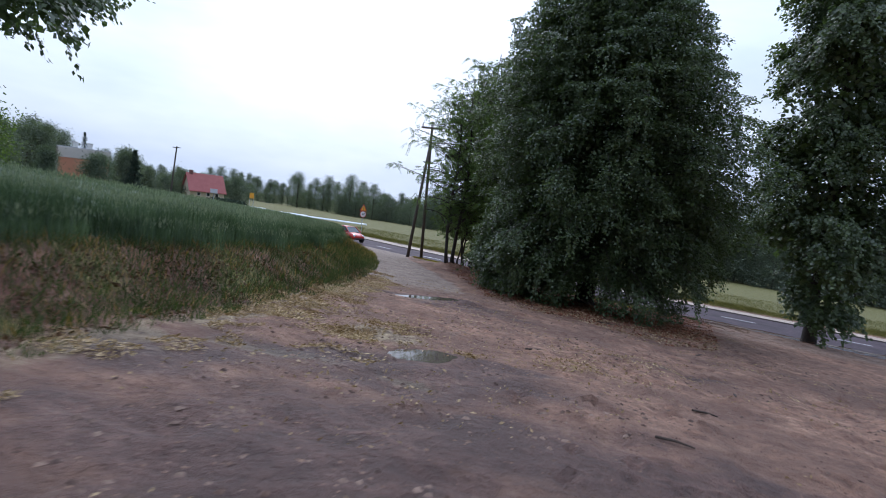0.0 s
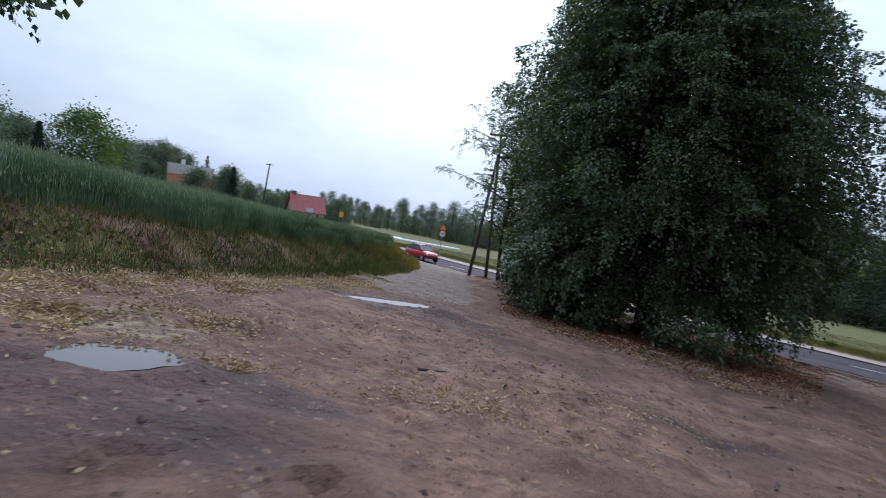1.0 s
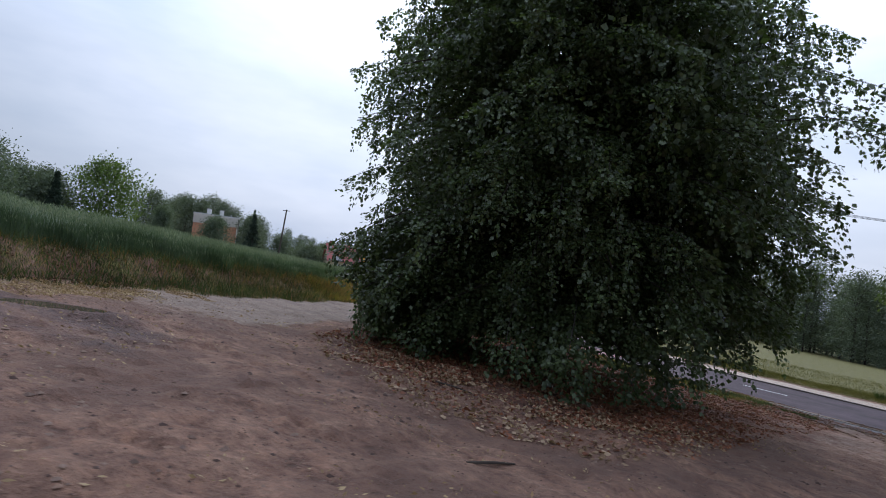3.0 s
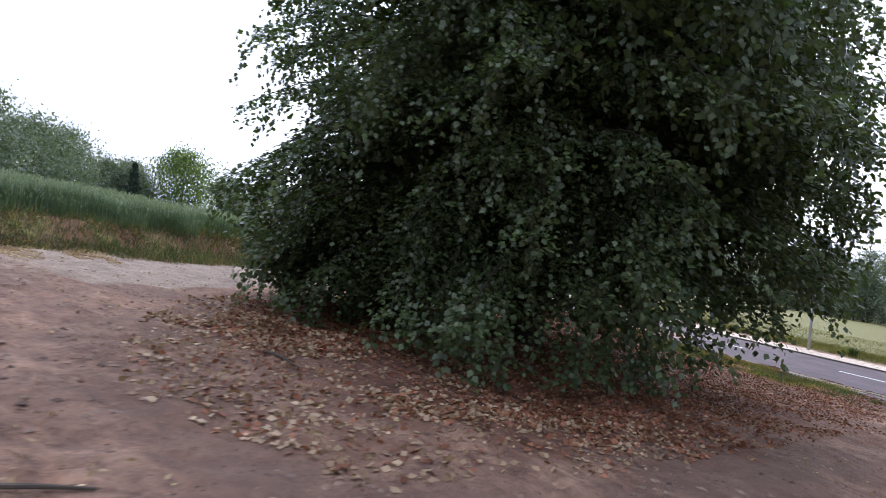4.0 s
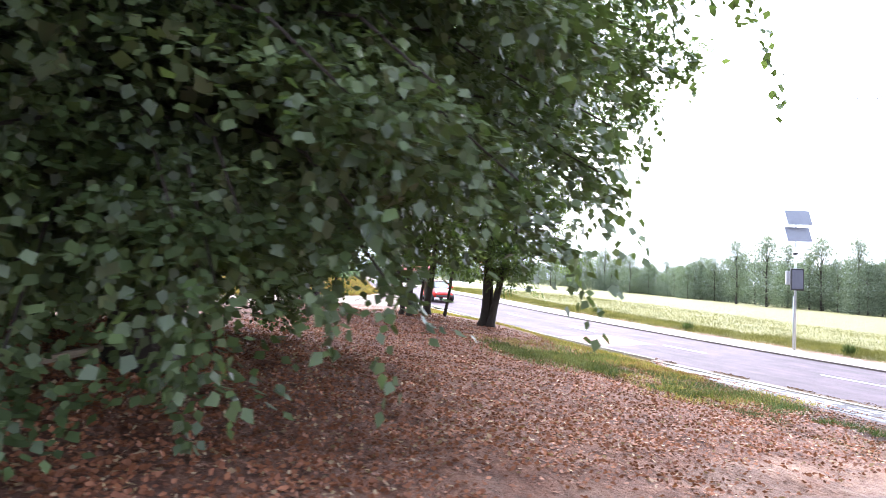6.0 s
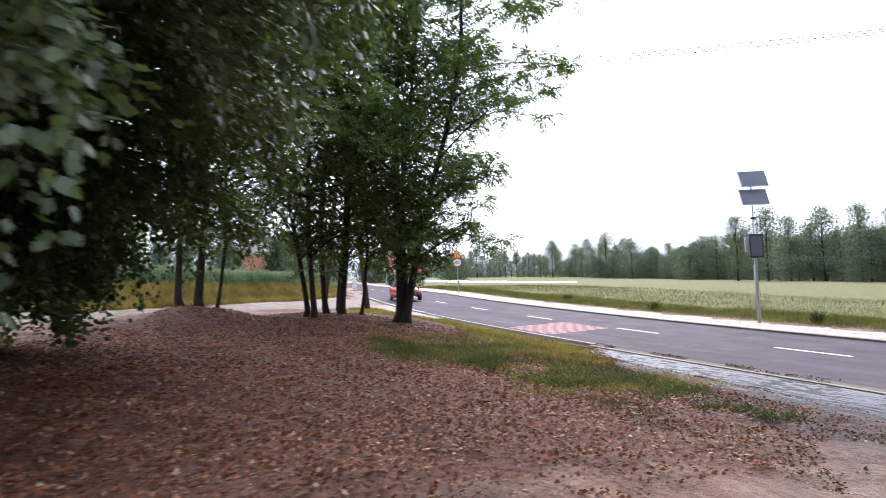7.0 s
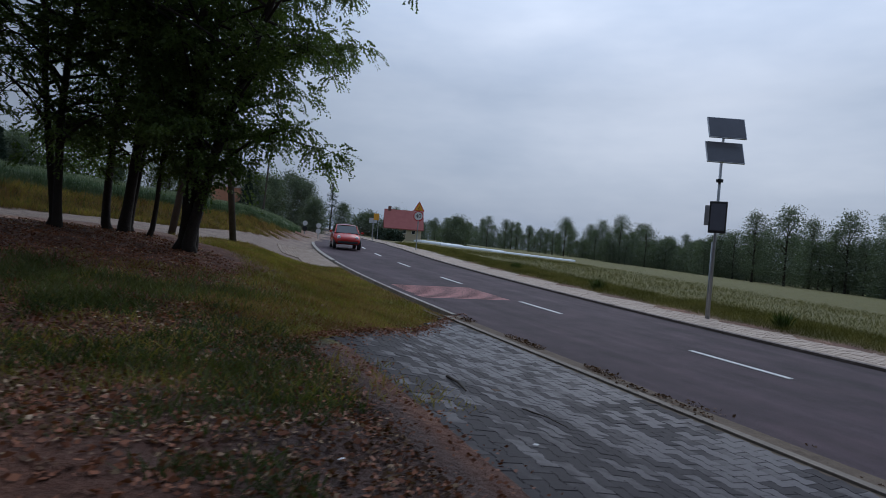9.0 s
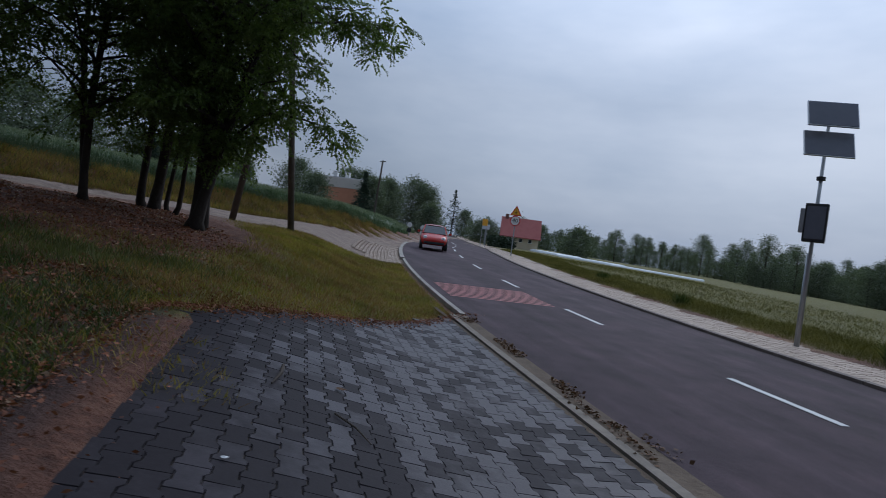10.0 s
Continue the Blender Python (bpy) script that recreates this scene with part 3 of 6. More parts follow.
for k in range(11):
    strip("red_stripe", -14.45 + 0.19 * k, -14.45 + 0.19 * k + 0.09, -2.15, -0.05, 0.005, M_REDPAINT, 0.1, parent=road, rows=3)

far_walk = strip("pavement", -120, 170, HALF + 0.14, HALF + 1.55, 0.032, M_GUTTER, 0.5, thick=0.2, rows=7)
tagged(far_walk, "pale concrete slab pavement beyond the road", "pavement", kind="structure")
slab_v, slab_f = [], []
slab_rng = np.random.default_rng(31)
slab_s = [(0.21 * k, 0.21) for k in range(-560, -105)] + [(0.105 * k, 0.105) for k in range(-210, 80)] + [(0.21 * k, 0.21) for k in range(40, 120)]
for s1, length in slab_s:
    for j in range(7):
        s0, a0 = s1 + (length / 2 if j % 2 else 0.0), HALF + 0.145 + 0.2 * j
        z0 = 0.038 + slab_rng.uniform(0, 0.005)
        o = len(slab_v)
        slab_v += [at_road(s0 + ds, a0 + da, z0 + dz) for dz, e in ((-0.02, 0.003), (0.0, 0.006)) for ds, da in ((e, e), (length - e, e), (length - e, 0.2 - e), (e, 0.2 - e))]
        slab_f += [(o + 4, o + 5, o + 6, o + 7)] + [(o + i, o + (i + 1) % 4, o + 4 + (i + 1) % 4, o + 4 + i) for i in range(4)]
tagged(mesh_obj("paving_slabs", slab_v, slab_f, M_WALK, far_walk), kind="stuff")
far_kerb = tagged(thing("kerb_far", "dark low concrete kerb along the far pavement", "kerb", kind="structure"), kind="structure")
for k in range(70):
    strip("kerb_stone", -46 + k * 1.0, -46 + k * 1.0 + 0.985, HALF + 0.004, HALF + 0.136, 0.045, M_KERBFAR, 0.5, parent=far_kerb, thick=0.25)
strip("kerb_run", -120, -46.02, HALF + 0.004, HALF + 0.136, 0.045, M_KERBFAR, 1.0, parent=far_kerb, thick=0.25)
strip("kerb_run", 24.02, 170, HALF + 0.004, HALF + 0.136, 0.045, M_KERBFAR, 1.0, parent=far_kerb, thick=0.25)
near_kerb = thing("kerb_near", "weathered pale kerb stones beside the grass verge", "kerb", kind="structure")
for k in range(10):
    strip("kerb_stone", -20.4 + k * 1.0, -20.4 + k * 1.0 + 0.985, -HALF - 0.088, -HALF - 0.004, 0.016, M_KERB, 0.25, parent=near_kerb, thick=0.25)
for k in range(4):
    strip("gutter_stone", -20.4 - 3.05 * (k + 1), -20.4 - 3.05 * k - 0.05, -HALF - 0.145, -HALF - 0.01, 0.035, M_KERB, 0.5, parent=near_kerb, thick=0.25)
gutter = strip("gutter", -10.35, 30, -HALF - 0.185, -HALF - 0.002, 0.003, M_DIRT, 0.3, thick=0.1, rows=2)
tagged(gutter, "dirt-filled gutter strip between asphalt and apron", "gutter", kind="structure")
edging = strip("edging", -10.35, 30, -HALF - 0.278, -HALF - 0.188, 0.004, M_EDGE, 0.5, thick=0.2)
tagged(edging, "worn concrete edging along the paved apron", "edging", kind="structure")


# ---------------------------------------------------------------- foliage
def unit(a):
    return a / np.maximum(np.linalg.norm(a, axis=-1, keepdims=True), 1e-9)


def leaves(rng, base, axis, length, width, droop=0.0, broad=False, flat=0.0):
    """Corners of one diamond-shaped leaf at every base, pointing along axis, broadest before the middle."""
    n = len(base)
    axis = unit(axis + np.array((0, 0, -droop)))
    side = unit(np.cross(axis, unit(rng.normal(size=(n, 3)) + flat)))
    up = np.cross(axis, side)
    L, W = np.asarray(length).reshape(-1, 1), np.asarray(width).reshape(-1, 1)
    a, b = base + axis * L * 0.22 + up * L * 0.05, base + axis * L * 0.62 + up * L * 0.04
    if not broad:
        return np.stack([base, a + axis * L * 0.2 + side * W * 0.5, base + axis * L, a + axis * L * 0.2 - side * W * 0.5], 1)
    return np.stack([base, a + axis * L * 0.1 + side * W * 0.5, b + axis * L * 0.1 + side * W * 0.26, base + axis * L, a + axis * L * 0.16 - side * W * 0.5], 1)


def bough(bm, start, end, r0, r1, sag=0.0, sides=6, steps=5):
    start, end = Vector(start), Vector(end)
    pts = []
    for i in range(steps + 1):
        t = i / steps
        p = start.lerp(end, t)
        p.z += sag * 4 * t * (1 - t)
        pts.append(p)
    tube_into(bm, pts, [r0 + (r1 - r0) * i / steps for i in range(steps + 1)], sides)
    return pts


def linden(at, seed, height, radius, lift, twigs, label, leaf):
    """A tall linden with a columnar crown whose foot lifts where lift(angle) says."""
    rng = np.random.default_rng(seed)
    tree = thing("linden_tree", label, "tree", at)
    bm = bmesh.new()
    tube_into(bm, [(0, 0, -0.3), (0.02, 0, 0.1), (0.05, 0.03, 1.0), (0.0, 0.1, 2.4), (0.1, 0.05, 4.5), (0.0, 0.0, 7.0), (0.05, 0.0, height * 0.9)],
              [0.36, 0.27, 0.22, 0.20, 0.15, 0.10, 0.03], 12)
    part("trunk", bm, M_BARK, tree, smooth=True)

    prof_h = np.array((0.0, 0.06, 0.16, 0.30, 0.55, 0.72, 0.86, 0.95, 1.0))
    prof_r = np.array((0.6, 0.85, 1.0, 1.04, 1.02, 0.95, 0.75, 0.45, 0.1))
    lobes = rng.uniform(0, math.tau, 7)

    def reach(ang, h):
        """How far the crown reaches; towards the road its foot is drawn in."""
        wob = 1 + 0.08 * np.sin(3 * ang + lobes[0] + 5 * h) + 0.07 * np.sin(5 * ang + lobes[1] - 9 * h) + 0.05 * np.sin(9 * ang + lobes[2] + 14 * h)
        tuck = 1 - 0.34 * np.clip(np.cos(ang + 0.3) * 1.2, 0, 1) * np.clip(1 - h / 0.2, 0, 1) + 0.06 * np.clip(np.cos(ang - 0.1), 0, 1) * np.exp(-((h - 0.34) / 0.12) ** 2)
        return radius * np.interp(h, prof_h, prof_r) * wob * tuck

    for i in range(34):
        h = 0.12 + 0.8 * (i + 0.5) / 34
        ang = i * 2.4 + rng.uniform(-0.3, 0.3)
        r = float(reach(ang, h)) * 0.72
        foot = float(lift(np.array([ang]))[0])
        z1 = foot + h * (height - foot)
        bm = bmesh.new()
        bough(bm, (0, 0, max(0.9, z1 * 0.82 - 0.2)), (math.cos(ang) * r, math.sin(ang) * r, z1 - 0.3), 0.10 * (1.15 - h), 0.015, 0.5, 5)
        part("limb", bm, M_BARK, tree, smooth=True)
    # drooping sprays round the bough ends, so that the crown hangs in shelves
    tips = twigs // 56
    spin = np.linspace(0, math.tau, 361)
    share = np.cumsum(reach(spin, np.full(361, 0.3)) ** 1.9)
    ta = np.interp((np.arange(tips) * 0.381966) % 1.0, share / share[-1], spin) + rng.uniform(-0.2, 0.2, tips)
    th = rng.permutation(((np.arange(tips) + 0.5) / tips) ** 1.15)
    k = np.repeat(np.arange(tips), 56)[:twigs]
    deep = rng.uniform(0.76, 1.06, tips)
    twigs = len(k)
    along = np.where(rng.random(twigs) < 0.62, 1.04 - 0.34 * rng.random(twigs) ** 1.3, rng.uniform(0.2, 0.75, twigs))
    ang = ta[k] + rng.normal(0, 0.15, twigs) / np.maximum(along, 0.3)
    h = np.clip(th[k] + rng.normal(0, 0.009, twigs), 0, 1)
    low = lift(ang)
    z = low + h * (height - low) + 0.9 * (0.85 - along) - 1.4 * (ang - ta[k]) ** 2
    r = reach(ang, np.clip(z / height, 0, 1)) * along * np.where(along > 0.7, deep[k], 1.0)
    start = np.stack([np.cos(ang) * r, np.sin(ang) * r, z + 0.25], -1)
    out = np.stack([np.cos(ang), np.sin(ang), np.full(twigs, -0.35)], -1) + rng.normal(0, 0.35, (twigs, 3))
    per = 24
    t = np.tile(np.linspace(0.05, 1, per), (twigs, 1)) + rng.uniform(-0.04, 0.04, (twigs, per))
    span = rng.uniform(0.35, 0.8, (twigs, 1))
    pos = start[:, None] + unit(out)[:, None] * (t * span)[..., None]
    pos[..., 2] -= (0.55 * t * t * span)
    pos = pos + rng.normal(0, 0.05, pos.shape)
    pos[..., 2] = np.maximum(pos[..., 2], 0.02)
    ax = np.repeat(unit(out)[:, None], per, 1) * 0.7 + rng.normal(0, 0.4, pos.shape)
    face = np.repeat(np.stack([np.cos(ang) * 1.3, np.sin(ang) * 1.3, np.full(twigs, 2.0)], -1)[:, None], per, 1).reshape(-1, 3)
    size = rng.uniform(0.75, 1.25, twigs * per) * leaf
    q = leaves(rng, pos.reshape(-1, 3), ax.reshape(-1, 3), size, size * 0.82, 0.75, flat=face)
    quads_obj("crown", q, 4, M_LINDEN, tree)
    # older, larger leaves close to the limbs
    m = int(twigs * 2.6)
    ang, h, along = rng.uniform(0, math.tau, m), rng.random(m) ** 1.2, rng.uniform(0.25, 0.72, m)
    low = lift(ang)
    z = low + 0.25 + h * (height - low - 0.4)
    r = reach(ang, np.clip(z / height, 0, 1)) * along
    pos = np.stack([np.cos(ang) * r, np.sin(ang) * r, z], -1)
    size = rng.uniform(0.8, 1.3, m) * leaf * 1.7
    quads_obj("inner_leaves", leaves(rng, pos, rng.normal(0, 1, (m, 3)), size, size * 0.85, 0.6), 4, M_LINDEN, tree)
    return tree


def locust(at, seed, height=9.8, lean=(0.0, 0.0), radius=2.5, first=2.0, r0=0.15, sprays=1500):
    """A slim tree with feathery foliage in layers."""
    rng = np.random.default_rng(seed)
    tree = thing("locust_tree", "slim dark-barked locust tree with feathery green leaves", "tree", at, group="locust trees by the track")
    hgt = np.concatenate([(-0.2, 0.12), np.linspace(0.45, height, 8)])
    bend = lambda z: z * (1.1 - 0.4 * z / height)
    path = [(lean[0] * bend(z) + 0.12 * math.sin(z * 0.8 + seed), lean[1] * bend(z) + 0.12 * math.cos(z * 0.7 + seed), z) for z in hgt]
    path[0] = (0, 0, -0.2)
    part("trunk", tube(path, [r0 * 1.6, r0 * 1.2] + [r0 * (1 - 0.115 * i) for i in range(8)], 9), M_BARK, tree, smooth=True)
    tufts = []
    for i in range(40):
        k = (i + 0.5) / 40.0
        z0 = first + (height - first) * k * 0.93
        ang = i * 2.39 + rng.uniform(-0.5, 0.5)
        r = radius * math.sin(math.pi * (0.25 + 0.62 * k)) * rng.uniform(0.55, 0.97)
        r *= 0.6 if k < 0.2 else 1.0
        base = Vector((lean[0] * bend(z0) + 0.12 * math.sin(z0 * 0.8 + seed), lean[1] * bend(z0) + 0.12 * math.cos(z0 * 0.7 + seed), z0))
        end = base + Vector((math.cos(ang) * r, math.sin(ang) * r, r * rng.uniform(0.0, 0.7) * (1.1 - 0.5 * k)))
        bm = bmesh.new()
        pts = bough(bm, base, end, 0.032 * (1.15 - k), 0.008, 0.12, 5)
        # side twigs that carry the tufts
        for q in range(5):
            a = pts[2 + q % 4].lerp(pts[min(3 + q % 4, 5)], rng.random())
            b = a + Vector((rng.normal(0, 0.3), rng.normal(0, 0.3), rng.uniform(-0.4, 0.35)))
            tube_into(bm, [a, a.lerp(b, 0.5) + Vector((0, 0, 0.04)), b], [0.009, 0.007, 0.004], 4)
            tufts.append(b)
        tufts.append(end)
        part("limb", bm, M_BARK, tree, smooth=True)
    tufts = np.array([tuple(e) for e in tufts])
    n = sprays
    pick = rng.integers(0, len(tufts), n)
    d = unit(rng.normal(0, 1, (n, 3)) * np.array((1, 1, 0.55)) + np.array((0, 0, 0.05)))
    fat = rng.uniform(0.6, 1.25, len(tufts))[pick][:, None]
    c = tufts[pick] + d * np.array((1, 1, 0.6)) * fat * 0.26 * rng.random((n, 1)) ** 0.6
    per = 28
    t = np.linspace(0.06, 1, per)
    span = rng.uniform(0.17, 0.32, (n, 1))
    pos = c[:, None] + d[:, None] * (t * span)[..., None]
    pos[..., 2] -= 0.45 * t * t * span
    sd = unit(np.cross(d, np.array((0, 0, 1.0)) + rng.normal(0, 0.3, (n, 3))))
    sign = np.where(np.arange(per) % 2, 1.0, -1.0)
    ax = sd[:, None] * sign[None, :, None] + d[:, None] * 0.4 + rng.normal(0, 0.2, pos.shape)
    size = rng.uniform(0.05, 0.084, n * per)
    q = leaves(rng, pos.reshape(-1, 3), ax.reshape(-1, 3), size, size * 0.64, 0.25)[:, (1, 2, 3)]
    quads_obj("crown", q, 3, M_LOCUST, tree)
    return tree


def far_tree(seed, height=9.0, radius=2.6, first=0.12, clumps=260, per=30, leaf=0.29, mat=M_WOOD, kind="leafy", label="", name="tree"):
    """A tree seen from far: tapered trunk, limbs and a crown of leaf clumps with gaps."""
    rng = np.random.default_rng(seed)
    tree = thing(name, label, "tree")
    part("trunk", tube([(0, 0, -1.0), (0.03, 0, 0.2), (0.1, 0.05, height * 0.5), (0.05, 0, height * 0.93)], [0.022 * height, 0.018 * height, 0.010 * height, 0.01], 7), M_BARK, tree)
    bm = bmesh.new()
    u = rng.random(clumps)
    ang = rng.uniform(0, math.tau, clumps)
    if kind == "fir":
        z = first * height + (1 - first) * height * u
        u = u ** 1.3
        z = first * height + (1 - first) * height * (u - 0.06 * rng.random(clumps) * (1 - u))
        r = radius * (1.0 - u) ** 1.15 * rng.random(clumps) ** 0.6 * (0.72 + 0.28 * np.sin(u * 44))
    else:
        z = first * height + (1 - first) * height * u
        prof = np.interp(u, (0, 0.15, 0.4, 0.65, 0.85, 1), (0.62, 0.92, 1.0, 0.86, 0.55, 0.08))
        r = radius * prof * (1 + 0.22 * np.sin(3 * ang + seed + 6 * u) + 0.14 * np.sin(5 * ang - 11 * u)) * rng.random(clumps) ** 0.4
    c = np.stack([np.cos(ang) * r, np.sin(ang) * r, z], -1)
    for i in range(12):
        bough(bm, (0, 0, float(c[i, 2]) * 0.75), tuple(c[i]), 0.007 * height, 0.01, 0.2, 4, 3)
    tagged(part("branchwork", bm, M_BARK, tree), kind="stuff")
    spread_ = leaf * (2.1 if kind != "fir" else 0.55)
    pos = (c[:, None] + rng.normal(0, spread_, (clumps, per, 3)) * np.array((1, 1, 0.7))).reshape(-1, 3)
    out = unit(pos - np.array((0, 0, height * 0.4))) * 0.6 + rng.normal(0, 0.6, pos.shape)
    size = rng.uniform(0.6, 1.3, len(pos)) * leaf
    quads_obj("crown", leaves(rng, pos, out, size, size * 0.9, 0.4)[:, (0, 1, 3)], 3, mat, tree)
    return tree


# ---------------------------------------------------------------- the big trees of the lot
def apart(ang, a):
    return np.arctan2(np.sin(ang - a), np.cos(ang - a))


def crown_hem(ang):
    """Boughs touch the ground towards the lot and lift towards the road."""
    return 0.32 + 1.75 * np.exp(-(apart(ang, 0.5) / 0.66) ** 2) + 0.6 * np.exp(-(apart(ang, 1.5) / 0.7) ** 2)


def crown_reach(ang, z):
    """How far the crown of the hanging linden reaches at the height z."""
    r = np.interp(z, (0, 0.5, 1.5, 3.0, 5.0, 7.0, 8.6, 10.0, 11.4), (2.7, 3.2, 3.6, 3.8, 3.75, 3.3, 2.6, 1.7, 0.3))
    r = r * (1 + 0.05 * np.sin(3 * ang + 1.0 + 0.5 * z) + 0.05 * np.sin(5 * ang + 2.0 - 0.9 * z) + 0.04 * np.sin(9 * ang + 0.6 + 1.6 * z))
    out = np.exp(-(apart(ang, 0.75) / 0.5) ** 2)
    # the boughs reach out over the lot
    r = r + 1.15 * np.exp(-(apart(ang, -0.92) / 0.4) ** 2) * smooth_step((z - 1.9) / 1.0) * np.exp(-((z - 3.7) / 1.9) ** 2) + 0.2 * np.exp(-(apart(ang, 0.0) / 0.45) ** 2) * np.exp(-((z - 4.6) / 2.4) ** 2)
    return r - 0.6 * np.exp(-(apart(ang, 3.0) / 0.5) ** 2) * np.exp(-((z - 3.2) / 1.4) ** 2) + 1.0 * out * np.exp(-((z - 3.6) / 1.5) ** 2) - 0.7 * out * np.exp(-(z / 1.2) ** 2)


def hanging_linden(at, seed, boughs=820, height=11.4, leaf=0.066):
    """A broad old linden: arching boughs in tiers whose leafy ends hang like tassels."""
    rng = np.random.default_rng(seed)
    tree = thing("linden_tree", "large dark green linden with boughs hanging to the ground", "tree", at)
    part("trunk", tube([(0, 0, -0.3), (0.02, 0, 0.1), (0.05, 0.03, 1.0), (0.0, 0.1, 2.4), (0.1, 0.05, 4.5), (0.0, 0.0, 7.0), (0.05, 0.0, height * 0.93)],
                       [0.42, 0.31, 0.25, 0.22, 0.16, 0.10, 0.03], 12), M_BARK, tree, smooth=True)
    fork = tube([(0.1, 0.1, 0.5), (0.7, 0.5, 1.9), (1.1, 1.0, 3.6), (1.2, 1.3, 5.6)], [0.17, 0.14, 0.10, 0.04], 10)
    tube_into(fork, [(-0.1, -0.1, 0.6), (-0.6, -0.5, 2.0), (-1.0, -0.6, 3.8), (-1.1, -0.5, 6.0)], [0.16, 0.13, 0.09, 0.03], 10)
    part("stem", fork, M_BARK, tree, "leaning side stems", smooth=True)
    twigwork = bmesh.new()
    base, axis, normal, size = [], [], [], []
    for i in range(boughs):
        ang = i * 2.39996 + rng.uniform(-0.25, 0.25)
        low = float(crown_hem(np.array([ang]))[0])
        z = low + (height - low) * ((i * 0.7548777 + 0.2) % 1.0) ** 1.3
        if i % 8 == 5:  # close curtains on the side towards the track
            ang, z = rng.uniform(1.7, 4.0), rng.uniform(0.3, 1.9)
        if z < 1.9 and abs(apart(ang, -1.5)) < 0.42 and i % 3:
            continue  # hollows between the hanging curtains, where one sees the bare inside
        reach = float(crown_reach(np.array([ang]), np.array([z]))[0])
        r = reach * (rng.uniform(0.9, 1.07) if i % 4 else rng.uniform(0.55, 0.85))
        out = np.array((math.cos(ang), math.sin(ang), 0.0))
        side = np.array((-math.sin(ang), math.cos(ang), 0.0)) * rng.choice((-1, 1))
        sweep = rng.uniform(-0.25, 0.35) * r
        z0 = min(max(0.9, 0.72 * z + 0.5), height * 0.92)
        arch = rng.uniform(0.55, 1.0)
        t = np.linspace(0, 1, 25)[:, None]
        path = out * r * t + side * sweep * t * (t - 1) + np.array((0, 0, 1.0)) * (z0 + (z - z0) * t + arch * 4 * t * (1 - t) * 0.8 - 0.35 * np.clip(t - 0.78, 0, 1) ** 2 * 20 * 0.35)
        pts = [tuple(p) for p in path[::4]]
        thick = 0.05 * (1.2 - z / height)
        if i < 60:
            part("limb", tube(pts, [thick * (1.15 - 0.95 * k / (len(pts) - 1)) for k in range(len(pts))], 6), M_BARK, tree, smooth=True)
        else:
            tube_into(twigwork, pts, [thick * 0.5 * (1.15 - 0.95 * k / (len(pts) - 1)) for k in range(len(pts))], 4)
        # a flat fan of leaves along the outer bough
        n = int(520 * (0.55 + 0.5 * min(r, 3.5) / 3.5))
        ft = 1.02 - 0.62 * rng.random(n) ** 1.25
        c = np.stack([np.interp(ft, t[:, 0], path[:, k]) for k in range(3)], -1)
        u = rng.normal(0, 1, n) * (0.14 + 0.34 * np.clip(1.12 - ft, 0, 1))
        p = c + side * u[:, None] + out * rng.normal(0, 0.05, n)[:, None]
        p[:, 2] -= 0.45 * np.abs(u) + rng.exponential(0.05, n)
        base.append(p)
        axis.append(out * 0.7 + side * np.sign(u)[:, None] * 0.7 + rng.normal(0, 0.35, (n, 3)))
        normal.append(np.tile(out * 0.55 + np.array((0, 0, 2.0)), (n, 1)))
        size.append(rng.uniform(0.7, 1.25, n) * leaf)
        # tassels that hang from the bough
        for k in range(9):
            ft = rng.uniform(0.6, 1.0)
            c = np.array([np.interp(ft, t[:, 0], path[:, j]) for j in range(3)]) + side * rng.normal(0, 0.16)
            ln = rng.uniform(0.3, 0.85) * (0.7 + 0.3 * ft)
            m = int(40 * ln)
            q = np.linspace(0.1, 1, m)
            drift = out * rng.uniform(0.05, 0.35) + side * rng.normal(0, 0.12)
            p = c + drift * (q * ln)[:, None] + np.array((0, 0, -1.0)) * (ln * q ** 1.2)[:, None] + rng.normal(0, 0.03, (m, 3))
            base.append(p)
            axis.append(drift * 0.6 + side * np.where(np.arange(m) % 2, 0.6, -0.6)[:, None] + rng.normal(0, 0.3, (m, 3)) + np.array((0, 0, -0.55)))
            normal.append(np.tile(out * 1.1 + np.array((0, 0, 1.5)), (m, 1)))
            size.append(rng.uniform(0.75, 1.25, m) * leaf)
    tagged(part("branchwork", twigwork, M_BARK, tree, smooth=True), kind="stuff")
    base, axis, normal, size = np.concatenate(base), np.concatenate(axis), np.concatenate(normal), np.concatenate(size)
    base[:, 2] = np.maximum(base[:, 2], 0.06)
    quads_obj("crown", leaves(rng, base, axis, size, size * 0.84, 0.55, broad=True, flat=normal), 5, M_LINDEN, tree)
    # shaded leaves close to the limbs
    m = 64000
    ang, along = rng.uniform(0, math.tau, m), rng.uniform(0.2, 0.84, m)
    low = crown_hem(ang) + 0.25
    z = low + (height - low - 0.6) * rng.random(m) ** 1.25
    gap = (np.sin(2.1 * z + 3 * ang) + np.sin(4 * ang - 1.3 * z + 2) > 1.3) | ((z < 2.9) & (np.abs(apart(ang, -1.45)) < 0.5))
    r = crown_reach(ang, z) * along
    pos = np.stack([np.cos(ang) * r, np.sin(ang) * r, z], -1)[~gap]
    size = rng.uniform(0.8, 1.3, len(pos)) * leaf * 1.6
    quads_obj("inner_leaves", leaves(rng, pos, rng.normal(0, 1, pos.shape), size, size * 0.85, 0.6), 4, M_LINDEN, tree)
    return tree


LX, LY = 4.05, 17.3
hanging_linden((LX, LY, gz(LX, LY)), 11)
